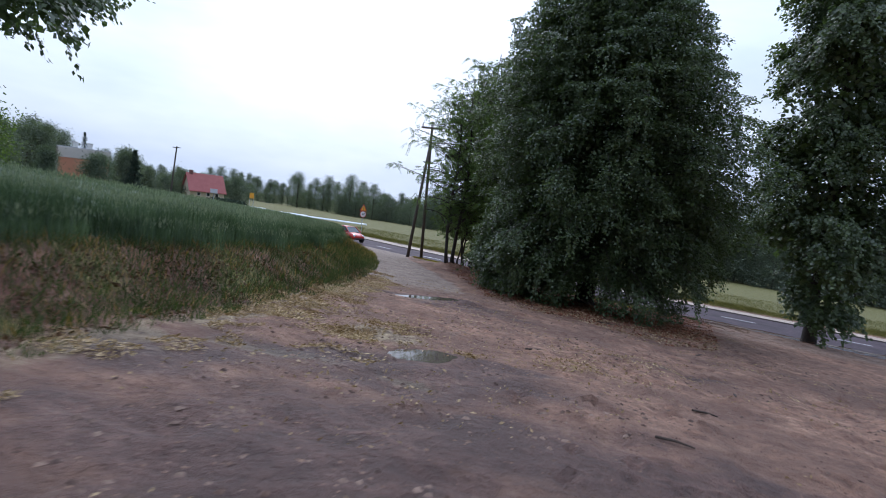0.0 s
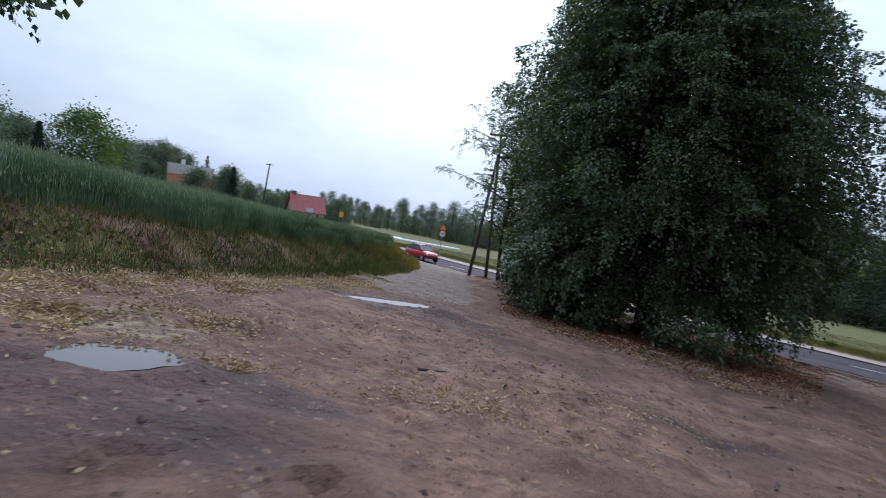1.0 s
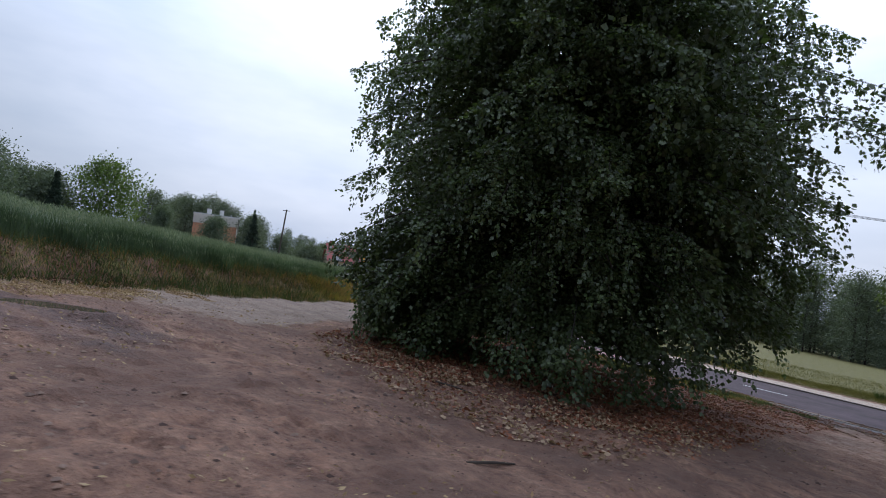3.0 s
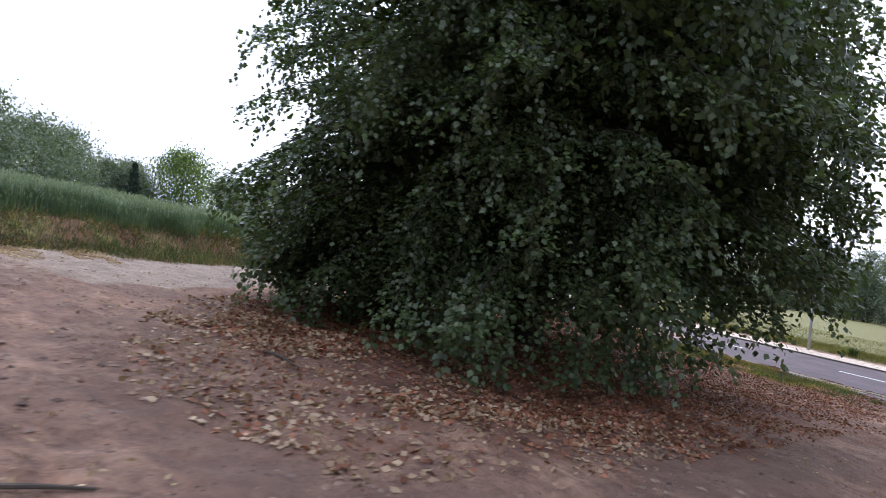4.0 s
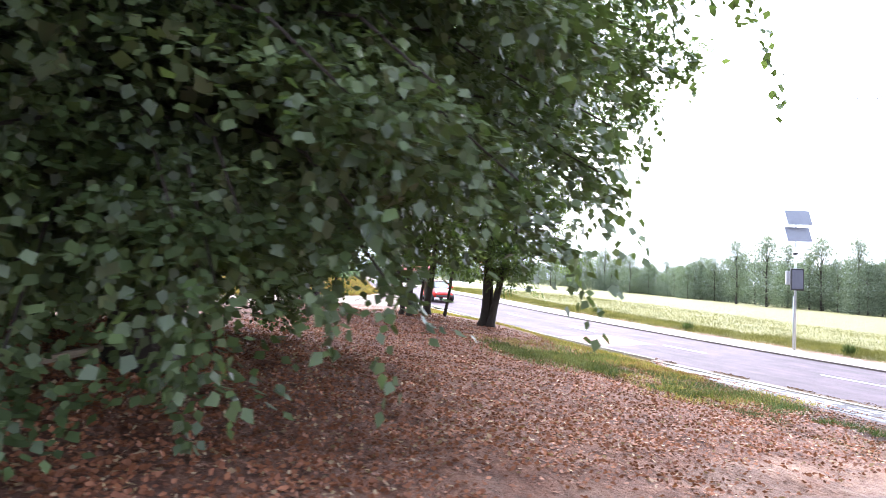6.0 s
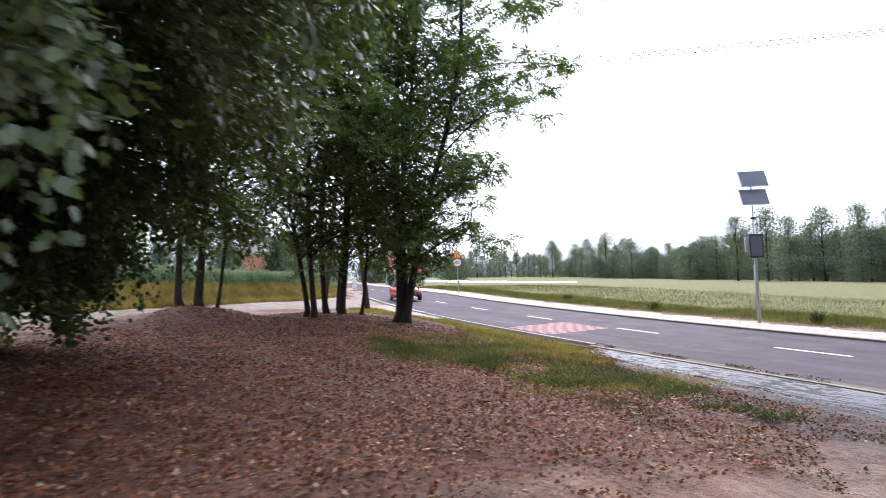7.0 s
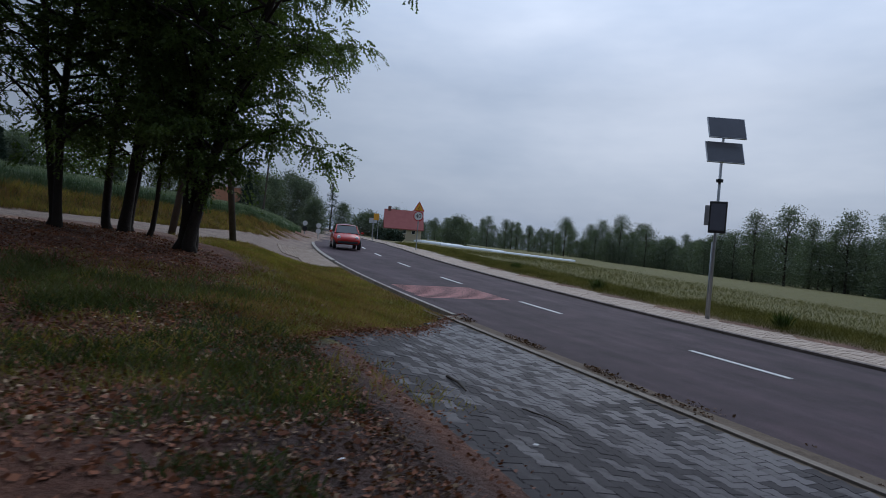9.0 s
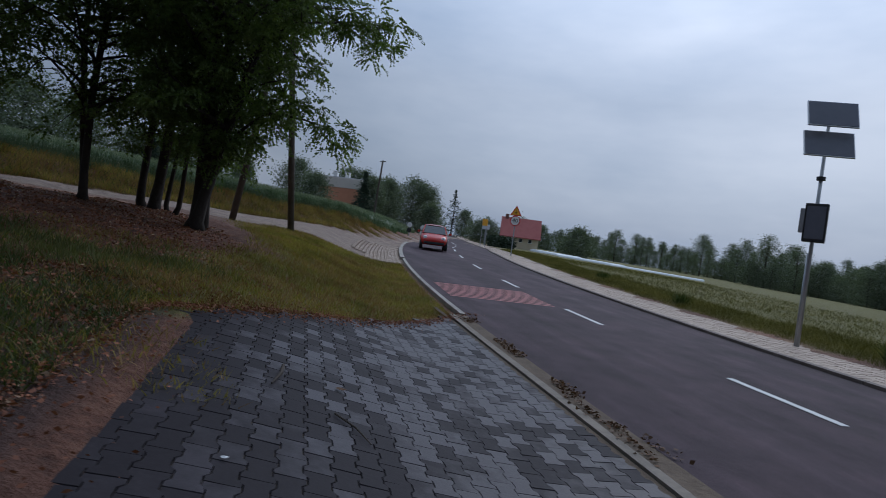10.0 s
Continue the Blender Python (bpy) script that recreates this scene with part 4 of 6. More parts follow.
linden((13.75, 21.6, gz(13.75, 21.6)), 5, 19.0, 2.35, lambda a: 3.3 - 2.7 * np.clip(np.cos(a - 4.5), 0, 1) ** 1.5, 4400, label="tall dense linden at the edge of the lot", leaf=0.125)
linden((-11.3, 11.9, gz(-11.3, 11.9)), 8, 12.0, 3.25, lambda a: np.full_like(a, 3.2), 1500, label="overhanging linden on the field bank", leaf=0.13)

# x, y, lean x, lean y, height, trunk radius
LOCUSTS = [(0.95, 25.9, -0.08, 0.0, 8.0, 0.10), (1.20, 25.95, 0.03, 0.02, 9.4, 0.11), (0.70, 27.05, -0.05, 0.03, 8.8, 0.12), (0.75, 27.45, 0.06, 0.0, 8.0, 0.07), (1.15, 27.0, 0.03, 0.0, 9.9, 0.16),
           (1.45, 27.2, 0.10, 0.0, 8.2, 0.07), (2.50, 27.1, 0.06, 0.05, 9.8, 0.17), (2.62, 27.3, 0.08, 0.02, 9.2, 0.10), (2.78, 27.2, 0.24, 0.10, 8.8, 0.16),
           (-0.05, 23.75, -0.03, 0.02, 6.8, 0.12), (0.22, 23.9, 0.02, 0.0, 7.2, 0.14), (0.36, 24.1, 0.10, 0.02, 5.6, 0.06)]
WIDE = (3.2, 2.6, 3.0, 2.0, 2.6, 2.4, 2.7, 2.7, 3.2, 2.4, 2.1, 1.3)
for i, (x, y, lx, ly, h, r) in enumerate(LOCUSTS):
    locust((x, y, gz(x, y)), 20 + i, h, (lx, ly), WIDE[i], 1.15, r * 0.55, (500 if i > 8 else 1150 if i < 5 else 3800 if i == 8 else 2300) if r > 0.09 else 1100)

# ---------------------------------------------------------------- woods, far trees
WOOD_LABEL = "hazy green tree of the wood beyond the meadow"
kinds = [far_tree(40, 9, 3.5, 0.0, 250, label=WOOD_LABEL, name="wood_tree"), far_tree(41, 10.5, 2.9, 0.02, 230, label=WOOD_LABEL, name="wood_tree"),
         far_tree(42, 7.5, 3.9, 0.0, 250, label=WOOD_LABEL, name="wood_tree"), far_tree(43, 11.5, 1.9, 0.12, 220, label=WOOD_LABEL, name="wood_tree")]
rng = np.random.default_rng(3)
wood = []
# edge of the wood: bearing from the lot (degrees right of north), distance, size
for k in range(110):
    b = np.interp(k / 109.0, (0, 0.55, 1), (-37, -3, 47))
    dist = np.interp(b, (-37, -19, -6, 6, 20, 47), (165, 150, 115, 84, 66, 60)) * rng.uniform(0.94, 1.08)
    size = np.interp(b, (-37, -19, -6, 6, 20, 47), (0.8, 1.05, 1.15, 1.15, 1.25, 1.4)) * rng.uniform(0.62, 1.22)
    wood.append((10 + dist * math.sin(radians(b)), 20 + dist * math.cos(radians(b)), size))
for k in range(75):
    b = np.interp((k + rng.uniform(-0.4, 0.4)) / 74.0, (0, 0.55, 1), (-37, -3, 47))
    dist = np.interp(b, (-37, -19, -6, 6, 20, 47), (180, 165, 128, 92, 73, 67)) * rng.uniform(0.98, 1.1)
    wood.append((10 + dist * math.sin(radians(b)), 20 + dist * math.cos(radians(b)), np.interp(b, (-37, -10, 47), (0.8, 1.2, 1.35)) * rng.uniform(0.8, 1.1)))
# taller crowns that stand above the edge of the wood
TALL = [(0.5, 95, 1.35), (3.0, 90, 1.2), (8, 80, 1.3), (10.5, 78, 1.42), (-3.6, 92, 1.36), (-1.2, 88, 1.2), (5.6, 82, 1.34), (14, 74, 1.4), (18, 70, 1.4), (24, 66, 1.45), (30, 64, 1.45)]
wood += [(10 + d * math.sin(radians(b)), 20 + d * math.cos(radians(b)), k) for b, d, k in TALL]
for i, (x, y, size) in enumerate(wood):
    m = pose(x, y, gz(x, y), 0, 0, rng.uniform(0, 360)) @ Matrix.Scale(size, 4)
    if i < 4:
        kinds[i].matrix_basis = m
        tagged(kinds[i], group="wood beyond the meadow")
    else:
        copy_thing(kinds[1 + 2 * (i % 2)] if i >= len(wood) - len(TALL) else kinds[int(rng.choice((1, 3, 3, 0) if x > 20 and rng.random() < 0.7 else (0, 1, 2, 3)))], m)

# trees on the hill behind the crop field: place, height of the top, radius
HILL = [(-33.6, 30.3, 5.4, 2.6), (-36.9, 34.3, 5.7, 1.9), (-39.6, 38.9, 4.4, 1.7), (-40.9, 41.9, 4.7, 1.8), (-38.2, 40.4, 4.0, 1.4), (-36.4, 43.8, 5.9, 2.9), (-31.0, 25.5, 6.2, 2.8), (-33.5, 21.5, 6.6, 3.0), (-36.0, 15.5, 6.6, 3.2),
        (-43.6, 56.2, 5.1, 1.9), (-47.7, 65.9, 5.7, 2.7), (-46.3, 66.9, 5.7, 1.6), (-30.2, 50.0, 2.75, 1.0), (-33.4, 60.3, 3.9, 1.4), (-31.6, 57.0, 3.5, 1.1), (-30.4, 43.9, 2.7, 0.4), (-35.4, 68.3, 2.4, 1.3), (-39.9, 83.0, 1.9, 2.2),
        (-63.8, 80.6, 6.1, 2.8), (-67.0, 85.5, 7.0, 3.0), (-69.3, 89.7, 7.7, 3.4), (-66.5, 93.1, 8.7, 3.5), (-63.5, 92.5, 7.8, 2.8), (-60.7, 92.0, 7.0, 2.4), (-63.1, 103.7, 4.5, 1.6), (-43, 95, 3.0, 2.2), (-36, 100, 2.8, 2.5)]
for i, (x, y, top, r) in enumerate(HILL):
    base = gz(x, y)
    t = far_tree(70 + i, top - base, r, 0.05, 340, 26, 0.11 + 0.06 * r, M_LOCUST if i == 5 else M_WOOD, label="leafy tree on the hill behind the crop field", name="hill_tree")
    t.matrix_basis = pose(x, y, base)
    tagged(t, group="trees on the hill")
for x, y, top, r in ((-61.3, 98.5, 7.8, 4.8), (-29.4, 54.4, 3.7, 1.7), (-35.7, 38.8, 4.3, 1.3)):
    base = gz(x, y)
    t = far_tree(99, top - base, r, 0.04, 420, 20, 0.14, M_FIR, "fir", "dark pointed fir on the hill", "fir_tree")
    t.matrix_basis = pose(x, y, base)
    tagged(t, group="firs on the hill")


# ---------------------------------------------------------------- crop field
rng = np.random.default_rng(17)


def crop_edge(y):
    return bank_x(y) - 1.28 + 0.12 * np.sin(y * 1.9) + 0.08 * np.sin(y * 5.1)


def blades_at(x, y, height, width, lean, rng, z=None):
    """Corners of one narrow bent blade at each place."""
    n = len(x)
    z = ground(x, y) if z is None else z
    base = np.stack([x, y, z - 0.02], -1)
    a = rng.uniform(0, math.tau, n)
    side = np.stack([np.cos(a), np.sin(a), np.zeros(n)], -1) * np.asarray(width).reshape(-1, 1) * 0.5
    d = rng.normal(0, 1, (n, 2)) * np.asarray(lean).reshape(-1, 1)
    tip = base + np.concatenate([d, np.ones((n, 1))], 1) * np.asarray(height).reshape(-1, 1)
    midp = base * 0.45 + tip * 0.55 - np.concatenate([d, np.zeros((n, 1))], 1) * np.asarray(height).reshape(-1, 1) * 0.15
    return np.stack([base - side, midp - side * 0.8, tip, midp + side * 0.8], 1)


def crop_points(n, y0, y1, d0, d1):
    y = rng.uniform(y0, y1, n)
    return crop_edge(y) - d0 - (d1 - d0) * rng.random(n) ** 1.3, y


sets = [(9000, -6, 42, -0.22, 0.15, 0.011, 0.6), (70000, -6, 42, 0.0, 1.4, 0.011, 1.0), (12000, 40, 66, 0.0, 3.0, 0.025, 1.0), (60000, -8, 60, 1.2, 7.0, 0.016, 1.0), (40000, -12, 62, 6.0, 30.0, 0.035, 1.02)]
blade, ear = [], []
for n, y0, y1, d0, d1, w, k in sets:
    x, y = crop_points(n, y0, y1, d0, d1)
    ok = sv(x, y)[1] < road_mid(sv(x, y)[0]) - HALF - 1.3
    x, y = x[ok], y[ok]
    n = len(x)
    h = rng.uniform(0.40, 0.58, n) * k
    blade.append(blades_at(x, y, h, w * rng.uniform(0.7, 1.4, n), 0.10, rng))
    pick = rng.random(n) < 0.5
    ex, ey, eh = x[pick], y[pick], h[pick]
    top = np.stack([ex, ey, ground(ex, ey) + eh * 0.94], -1) + rng.normal(0, 0.02, (len(ex), 3))
    ear.append(leaves(rng, top, np.array((0, 0, 1.0)) + rng.normal(0, 0.25, top.shape), rng.uniform(0.05, 0.085, len(ex)) * (1 + 8 * (w - 0.011)), np.full(len(ex), w * 0.9)))
tagged(quads_obj("cereal_crop", np.concatenate(blade), 4, M_CROP), "dense green cereal stalks on the field bank", "crop", kind="stuff")
tagged(quads_obj("cereal_ears", np.concatenate(ear), 4, M_EARS), "pale grey-green ears of the cereal crop", "crop", kind="stuff")

# the closed canopy of the field, below the tips
cy = np.concatenate([np.arange(-40, 60, 0.5), np.arange(60, 200, 4.0)])
cd = np.concatenate([np.arange(0.35, 6, 0.25), np.arange(6, 30, 1.0), np.arange(30, 120, 5.0)])
CY, CD = np.meshgrid(cy, cd, indexing="ij")
CX = crop_edge(CY) - CD
keep = (sv(CX, CY)[1] < road_mid(sv(CX, CY)[0]) - HALF - 1.5) & (-0.6 * CX + 0.8 * CY < 58)
CZ = ground(CX, CY) + 0.38 + 0.05 * np.sin(CX * 3.1 + CY) * np.sin(CY * 2.7) + 0.03 * rng.normal(size=CX.shape)
CZ = np.where(keep, CZ, ground(CX, CY) - 0.3)
CZ[:, 0] -= 0.45
idc = np.arange(CX.size).reshape(CX.shape)
qc = np.stack([idc[:-1, :-1], idc[1:, :-1], idc[1:, 1:], idc[:-1, 1:]], -1).reshape(-1, 4)
mesh_c = bpy.data.meshes.new("crop_canopy")
mesh_c.from_pydata(np.stack([CX, CY, CZ], -1).reshape(-1, 3).tolist(), [], qc.tolist())
mesh_c.polygons.foreach_set("use_smooth", [True] * len(mesh_c.polygons))
mesh_c.materials.append(simple("cereal_field", (0.065, 0.095, 0.065), (0.19, 0.225, 0.155), 7, 0.8, bump=1.0, dist=0.08))
tagged(new("crop_canopy", mesh_c), "grey-green cereal field reaching up the hill", "crop", kind="stuff")

# weeds and dry grass on the bank
n = 95000
y = rng.uniform(-3, 62, n)
x = bank_x(y) + 0.25 - 1.5 * rng.random(n) * np.interp(y, (36, 44), (1, 1.8))
ok = sv(x, y)[1] < road_mid(sv(x, y)[0]) - HALF - 0.5
x, y = x[ok], y[ok]
n = len(x)
dry = rng.random(n) < np.where((bank_x(y) - x) > 0.6 + 0.4 * (grain(x, y, 0.6) - 0.5), 0.17, 0.05) + np.interp(y, (0, 17, 25, 45), (0.0, 0.05, 0.5, 0.6))
h = rng.uniform(0.05, 0.20, n) * np.where(x > bank_x(y), 0.5, 1.0) * np.interp(y, (12, 18), (1, 1.5))
bl = blades_at(x, y, h, rng.uniform(0.006, 0.014, n), 0.45, rng)
tagged(quads_obj("bank_grass", bl[~dry], 4, M_BANKGRASS), "short green weeds on the field bank", "grass", kind="stuff")
tagged(quads_obj("bank_dry_grass", bl[dry], 4, M_DRYGRASS), "dry straw and dead grass on the bank", "grass", kind="stuff")

# dead leaves and clods caught on the slope of the bank
n = 26000
y = rng.uniform(-2, 22, n)
x = bank_x(y) + 0.12 - 1.25 * rng.random(n) ** 0.8
ok = grain(x * 1.5, y, 0.45) > 0.36
x, y = x[ok], y[ok]
size = rng.uniform(0.018, 0.055, len(x))
lv = leaves(rng, np.stack([x, y, surface(x, y) + 0.014], -1), rng.normal(0, 1, (len(x), 3)) * np.array((1, 1, 0.6)), size, size * 0.7)
lv[..., 2] = np.maximum(lv[..., 2], surface(lv[..., 0], lv[..., 1]) + 0.004)
tagged(quads_obj("bank_leaves", lv, 4, M_BROWNLEAF), "brown dead leaves and clods caught on the bank", "leaf litter", kind="stuff")
# long dry grass where the bank bends round to the track's mouth
n = 46000
y = rng.uniform(22, 46, n)
x = bank_x(y) + 0.2 - 1.6 * rng.random(n) * np.interp(y, (36, 44), (1, 1.7))
ok = sv(x, y)[1] < road_mid(sv(x, y)[0]) - HALF - 0.35
x, y = x[ok], y[ok]
tan = rng.random(len(x)) < 0.25 + 0.6 * grain(x, y, 1.1)
bl = blades_at(x, y, rng.uniform(0.06, 0.24, len(x)), rng.uniform(0.008, 0.018, len(x)), 0.4, rng)
tagged(quads_obj("dry_bank_grass", bl[tan], 4, M_DRYGRASS), "long tan grass on the bank by the track", "grass", kind="stuff")
tagged(quads_obj("green_bank_grass", bl[~tan], 4, M_GRASS), "yellow-green grass on the bank by the track", "grass", kind="stuff")

# verge grass between the trees and the road
n = 330000
s = rng.uniform(-26, -4.2, n)
v = rng.uniform(22.5, 30.5, n)
x, y = s * U[0] + v * N[0], s * U[1] + v * N[1]
vv = np.interp(s, (-24, -14, -11, -8.5, -6.3, -5.0), (25.5, 25.2, 25.7, 24.9, 24.6, 25.0)) + 0.9 * (grain(x, y, 0.8) - 0.5)
dens = np.clip((v - vv) / 1.0 + 0.55, 0.0, 1.0) * (v < road_mid(s) - HALF - 0.2) * (x > track_x(y) + 0.2) * (s < apron_end(v) + 0.05)
dens = np.maximum(dens, 0.42 * np.clip((grain(x + 3, y, 0.9) * 0.55 + grain(x, y + 8, 0.3) * 0.45 - 0.42) * 4, 0, 1) * (v > 22.6) * (s < -4.8) * (v < vv + 0.6) * (s > -10.2) * (x > track_x(y) + 0.2) * np.interp(v, (22.6, 24.0), (0.3, 1)))
pick = rng.random(n) < dens
x, y = x[pick], y[pick]
bl = blades_at(x, y, rng.uniform(0.035, 0.105, len(x)), rng.uniform(0.007, 0.013, len(x)), 0.6, rng)
tan = rng.random(len(x)) < np.clip(2.2 * grain(x, y, 0.7) * grain(x + 5, y, 0.25) - 0.1, 0, 0.75)
tagged(quads_obj("verge_grass", bl[~tan], 4, M_GRASS), "yellow-green verge grass between trees and road", "grass", kind="stuff")
tagged(quads_obj("verge_dry_grass", bl[tan], 4, M_DRYGRASS), "dry brown grass in the verge", "grass", kind="stuff")

# tall meadow grass beyond the road, thick along the pavement
n = 190000
s = rng.uniform(-46, 14, n)
a = HALF + 1.54 + np.where(rng.random(n) < 0.6, 2.2 * rng.random(n), 14.0 * rng.random(n) ** 1.5)
vm = road_mid(s) + a
x, y = s * U[0] + vm * N[0], s * U[1] + vm * N[1]
tall = (0.55 + 0.9 * grain(x, y, 1.3)) * np.interp(a - HALF, (1.6, 2.1, 5.0), (0.45, 1.0, 0.8))
tagged(quads_obj("meadow_grass", blades_at(x, y, rng.uniform(0.08, 0.22, n) * tall, rng.uniform(0.005, 0.010, n) * np.interp(a, (4, 14), (1, 1.8)), 0.6, rng), 4,
                 leaf_material("meadow_blade", (0.14, 0.125, 0.040), (0.25, 0.212, 0.078), 0.16, 0.95, 0.02)), "tall yellow-green meadow grass beyond the pavement", "grass", kind="stuff")
# a few dark docks that stand out of the meadow
n = 900
cs = np.array((-9.2, -14.8, -20.5, -4.6))
ca = HALF + np.array((2.0, 1.9, 2.3, 2.6))
k = rng.integers(0, 4, n)
s, a = cs[k] + rng.normal(0, 0.07, n), ca[k] + rng.normal(0, 0.07, n)
vm = road_mid(s) + a
x, y = s * U[0] + vm * N[0], s * U[1] + vm * N[1]
tagged(quads_obj("meadow_docks", blades_at(x, y, rng.uniform(0.15, 0.42, n), rng.uniform(0.012, 0.03, n), 0.4, rng), 4, M_BANKGRASS), "dark green dock plants in the meadow", "weeds", kind="stuff")

# fallen leaves
n = 130000
y = rng.uniform(11.4, 27.5, n)
lo = np.interp(y, (11, 12.3, 14, 18, 24, 30), (4.6, 2.6, 1.3, 0.9, 0.2, -0.6)) - 0.4
hi = np.interp(y, (11, 12.4, 14.5, 18.2, 20.9, 22.2, 23.5, 27), (4.8, 5.6, 6.5, 8.1, 9.4, 9.8, 10.4, 10.8)) + 0.35
x = lo + (hi - lo) * rng.random(n)
ok = (sv(x, y)[1] < 26.3) & ((sv(x, y)[1] < 25.2) | (sv(x, y)[0] < apron_end(sv(x, y)[1]) - 0.1)) & (rng.random(n) < np.interp(sv(x, y)[1], (24.6, 25.4), (1, 0.25)))
x, y = x[ok], y[ok]
front = np.clip(grain(x, y, 0.8) * 1.5 - 0.35 + 0.6 * (y - 13.2), 0.12, 1) * np.clip(grain(x + 4, y, 0.6) * 1.6 - 0.2 + 0.9 * (hi[ok] - 0.6 - x), np.interp(y, (18, 21), (0.1, 0.5)), 1) * np.clip(grain(x, y + 5, 0.6) * 1.6 - 0.2 + 0.9 * (x - lo[ok] - 0.7), 0.1, 1)
thin = rng.random(len(x)) < front
x, y = x[thin], y[thin]
flat = rng.normal(0, 1, (len(x), 3)) * np.array((1, 1, 0.22))
size = rng.uniform(0.02, 0.05, len(x)) * np.interp(y, (11, 14.5, 17), (1.5, 1.3, 1.0))
lv = leaves(rng, np.stack([x, y, surface(x, y) + 0.006 + 0.012 * rng.random(len(x))], -1), flat, size, size * 0.7)
lv[..., 2] = np.maximum(lv[..., 2], surface(lv[..., 0], lv[..., 1]) + 0.004)
pl = rng.random(len(x)) < np.interp(y, (12, 13.5, 15), (0.7, 0.55, 0.10))
tagged(quads_obj("leaf_litter", lv[~pl], 4, M_DEADLEAF), "red-brown fallen leaves under the trees", "leaf litter", kind="stuff")
tagged(quads_obj("pale_leaf_litter", lv[pl], 4, M_PALELEAF), "pale dry fallen leaves under the trees", "leaf litter", kind="stuff")
# straw, chips and leaves swept to the lot's edge along the bank, and pebbles on the earth
n = 52000
y = rng.uniform(0.5, 15, n)
x = bank_x(y) - 0.1 + 1.0 * rng.random(n) ** 1.5 + 0.6 * (grain(y, y, 0.7) - 0.5)
size = rng.uniform(0.014, 0.05, n)
flat = rng.normal(0, 1, (n, 3)) * np.array((1, 1, 0.3))
ok = grain(x * 1.6 + 0.3 * y, y, 0.5) + 0.5 * grain(x, y, 0.16) > np.interp(y, (3, 5.5, 9), (1.0, 0.78, 0.6))
x, y, size, flat = x[ok], y[ok], size[ok], flat[ok]
lv = leaves(rng, np.stack([x, y, surface(x, y) + 0.008], -1), flat, size, size * 0.4)
lv[..., 2] = np.maximum(lv[..., 2], surface(lv[..., 0], lv[..., 1]) + 0.004)
tagged(quads_obj("straw_litter", lv, 4, M_STRAW), "pale straw and dry leaves at the foot of the bank", "leaf litter", kind="stuff")


# straw lying in patches on the open earth
STRAW = [(-1.2, 5.75, 0.34, 0.20, 2600), (-0.85, 6.7, 0.25, 0.40, 1700), (-1.25, 4.8, 0.20, 0.13, 1000), (-2.2, 6.9, 0.5, 0.7, 3600), (-2.0, 8.6, 0.35, 0.9, 2600), (0.0, 5.72, 0.12, 0.14, 260), (1.2, 6.4, 0.6, 0.35, 900), (2.3, 7.6, 0.7, 0.5, 900)]
for px, py, a, b, n in STRAW:
    x, y = px + a * rng.normal(0, 0.8, n), py + b * rng.normal(0, 0.8, n)
    ok = grain(x * 1.2 + y * 0.5, y * 1.8, 0.3) > 0.42
    x, y = x[ok], y[ok]
    size = rng.uniform(0.018, 0.06, len(x))
    lv = leaves(rng, np.stack([x, y, surface(x, y) + 0.012], -1), rng.normal(0, 1, (len(x), 3)) * np.array((1, 1, 0.3)), size, size * 0.35)
    lv[..., 2] = np.maximum(lv[..., 2], surface(lv[..., 0], lv[..., 1]) + 0.008)
    tagged(quads_obj("straw_patch", lv, 4, M_STRAW), "flattened patch of pale straw on the brown earth", "straw", "straw patches on the lot", kind="stuff")


def pebbles(name, x, y, size, mat, label):
    corner = np.array([(1, 0, 0), (0, 1, 0), (-1, 0, 0), (0, -1, 0), (0, 0, 0.7), (0, 0, -0.5)], float)
    tri = [(0, 1, 4), (1, 2, 4), (2, 3, 4), (3, 0, 4), (1, 0, 5), (2, 1, 5), (3, 2, 5), (0, 3, 5)]
    n = len(x)
    c = np.stack([x, y, surface(x, y)], -1)
    k = corner[None] * rng.uniform(0.55, 1.3, (n, 6, 1)) * size[:, None, None] * np.array((1, 0.8, 0.6))
    a = rng.uniform(0, math.tau, n)
    kx = k[..., 0] * np.cos(a)[:, None] - k[..., 1] * np.sin(a)[:, None]
    ky = k[..., 0] * np.sin(a)[:, None] + k[..., 1] * np.cos(a)[:, None]
    verts = np.stack([kx, ky, k[..., 2]], -1) + c[:, None]
    faces = (np.arange(n)[:, None, None] * 6 + np.array(tri)[None]).reshape(-1, 3)
    ob = mesh_obj(name, verts.reshape(-1, 3), faces.tolist(), mat)
    tagged(ob, label, "stones", kind="stuff")


n = 24000
x, y = rng.uniform(-2.2, 9.5, n), rng.uniform(0.6, 24, n)
ok = (x < np.interp(y, (0, 12, 20, 24), (6.5, 9.2, 10.5, 11)) + 0.5) & (x > bank_x(y))
pebbles("earth_crumbs", x[ok], y[ok], rng.uniform(0.005, 0.017, n)[ok] * (1 + 1.0 * (rng.random(n)[ok] > 0.95)), simple("earth_crumb", (0.085, 0.046, 0.033), (0.27, 0.165, 0.115), 12, 0.95, island=0.8),
        "brown crumbs of earth and grit on the lot")

# flat clods pressed up by wheels and feet
n = 4200
x, y = rng.uniform(-2.0, 7.5, n), rng.uniform(0.8, 14, n)
ok = (grain(x, y * 1.6, 0.9) > 0.5) & (x < np.interp(y, (0, 12), (5.0, 8.0))) & (x > bank_x(y) + 0.4)
pebbles("earth_clods", x[ok], y[ok], rng.uniform(0.012, 0.042, n)[ok], simple("earth_clod", (0.075, 0.043, 0.033), (0.25, 0.165, 0.125), 14, 0.95, island=0.7, bump=0.6), "flat brown clods of trodden earth")

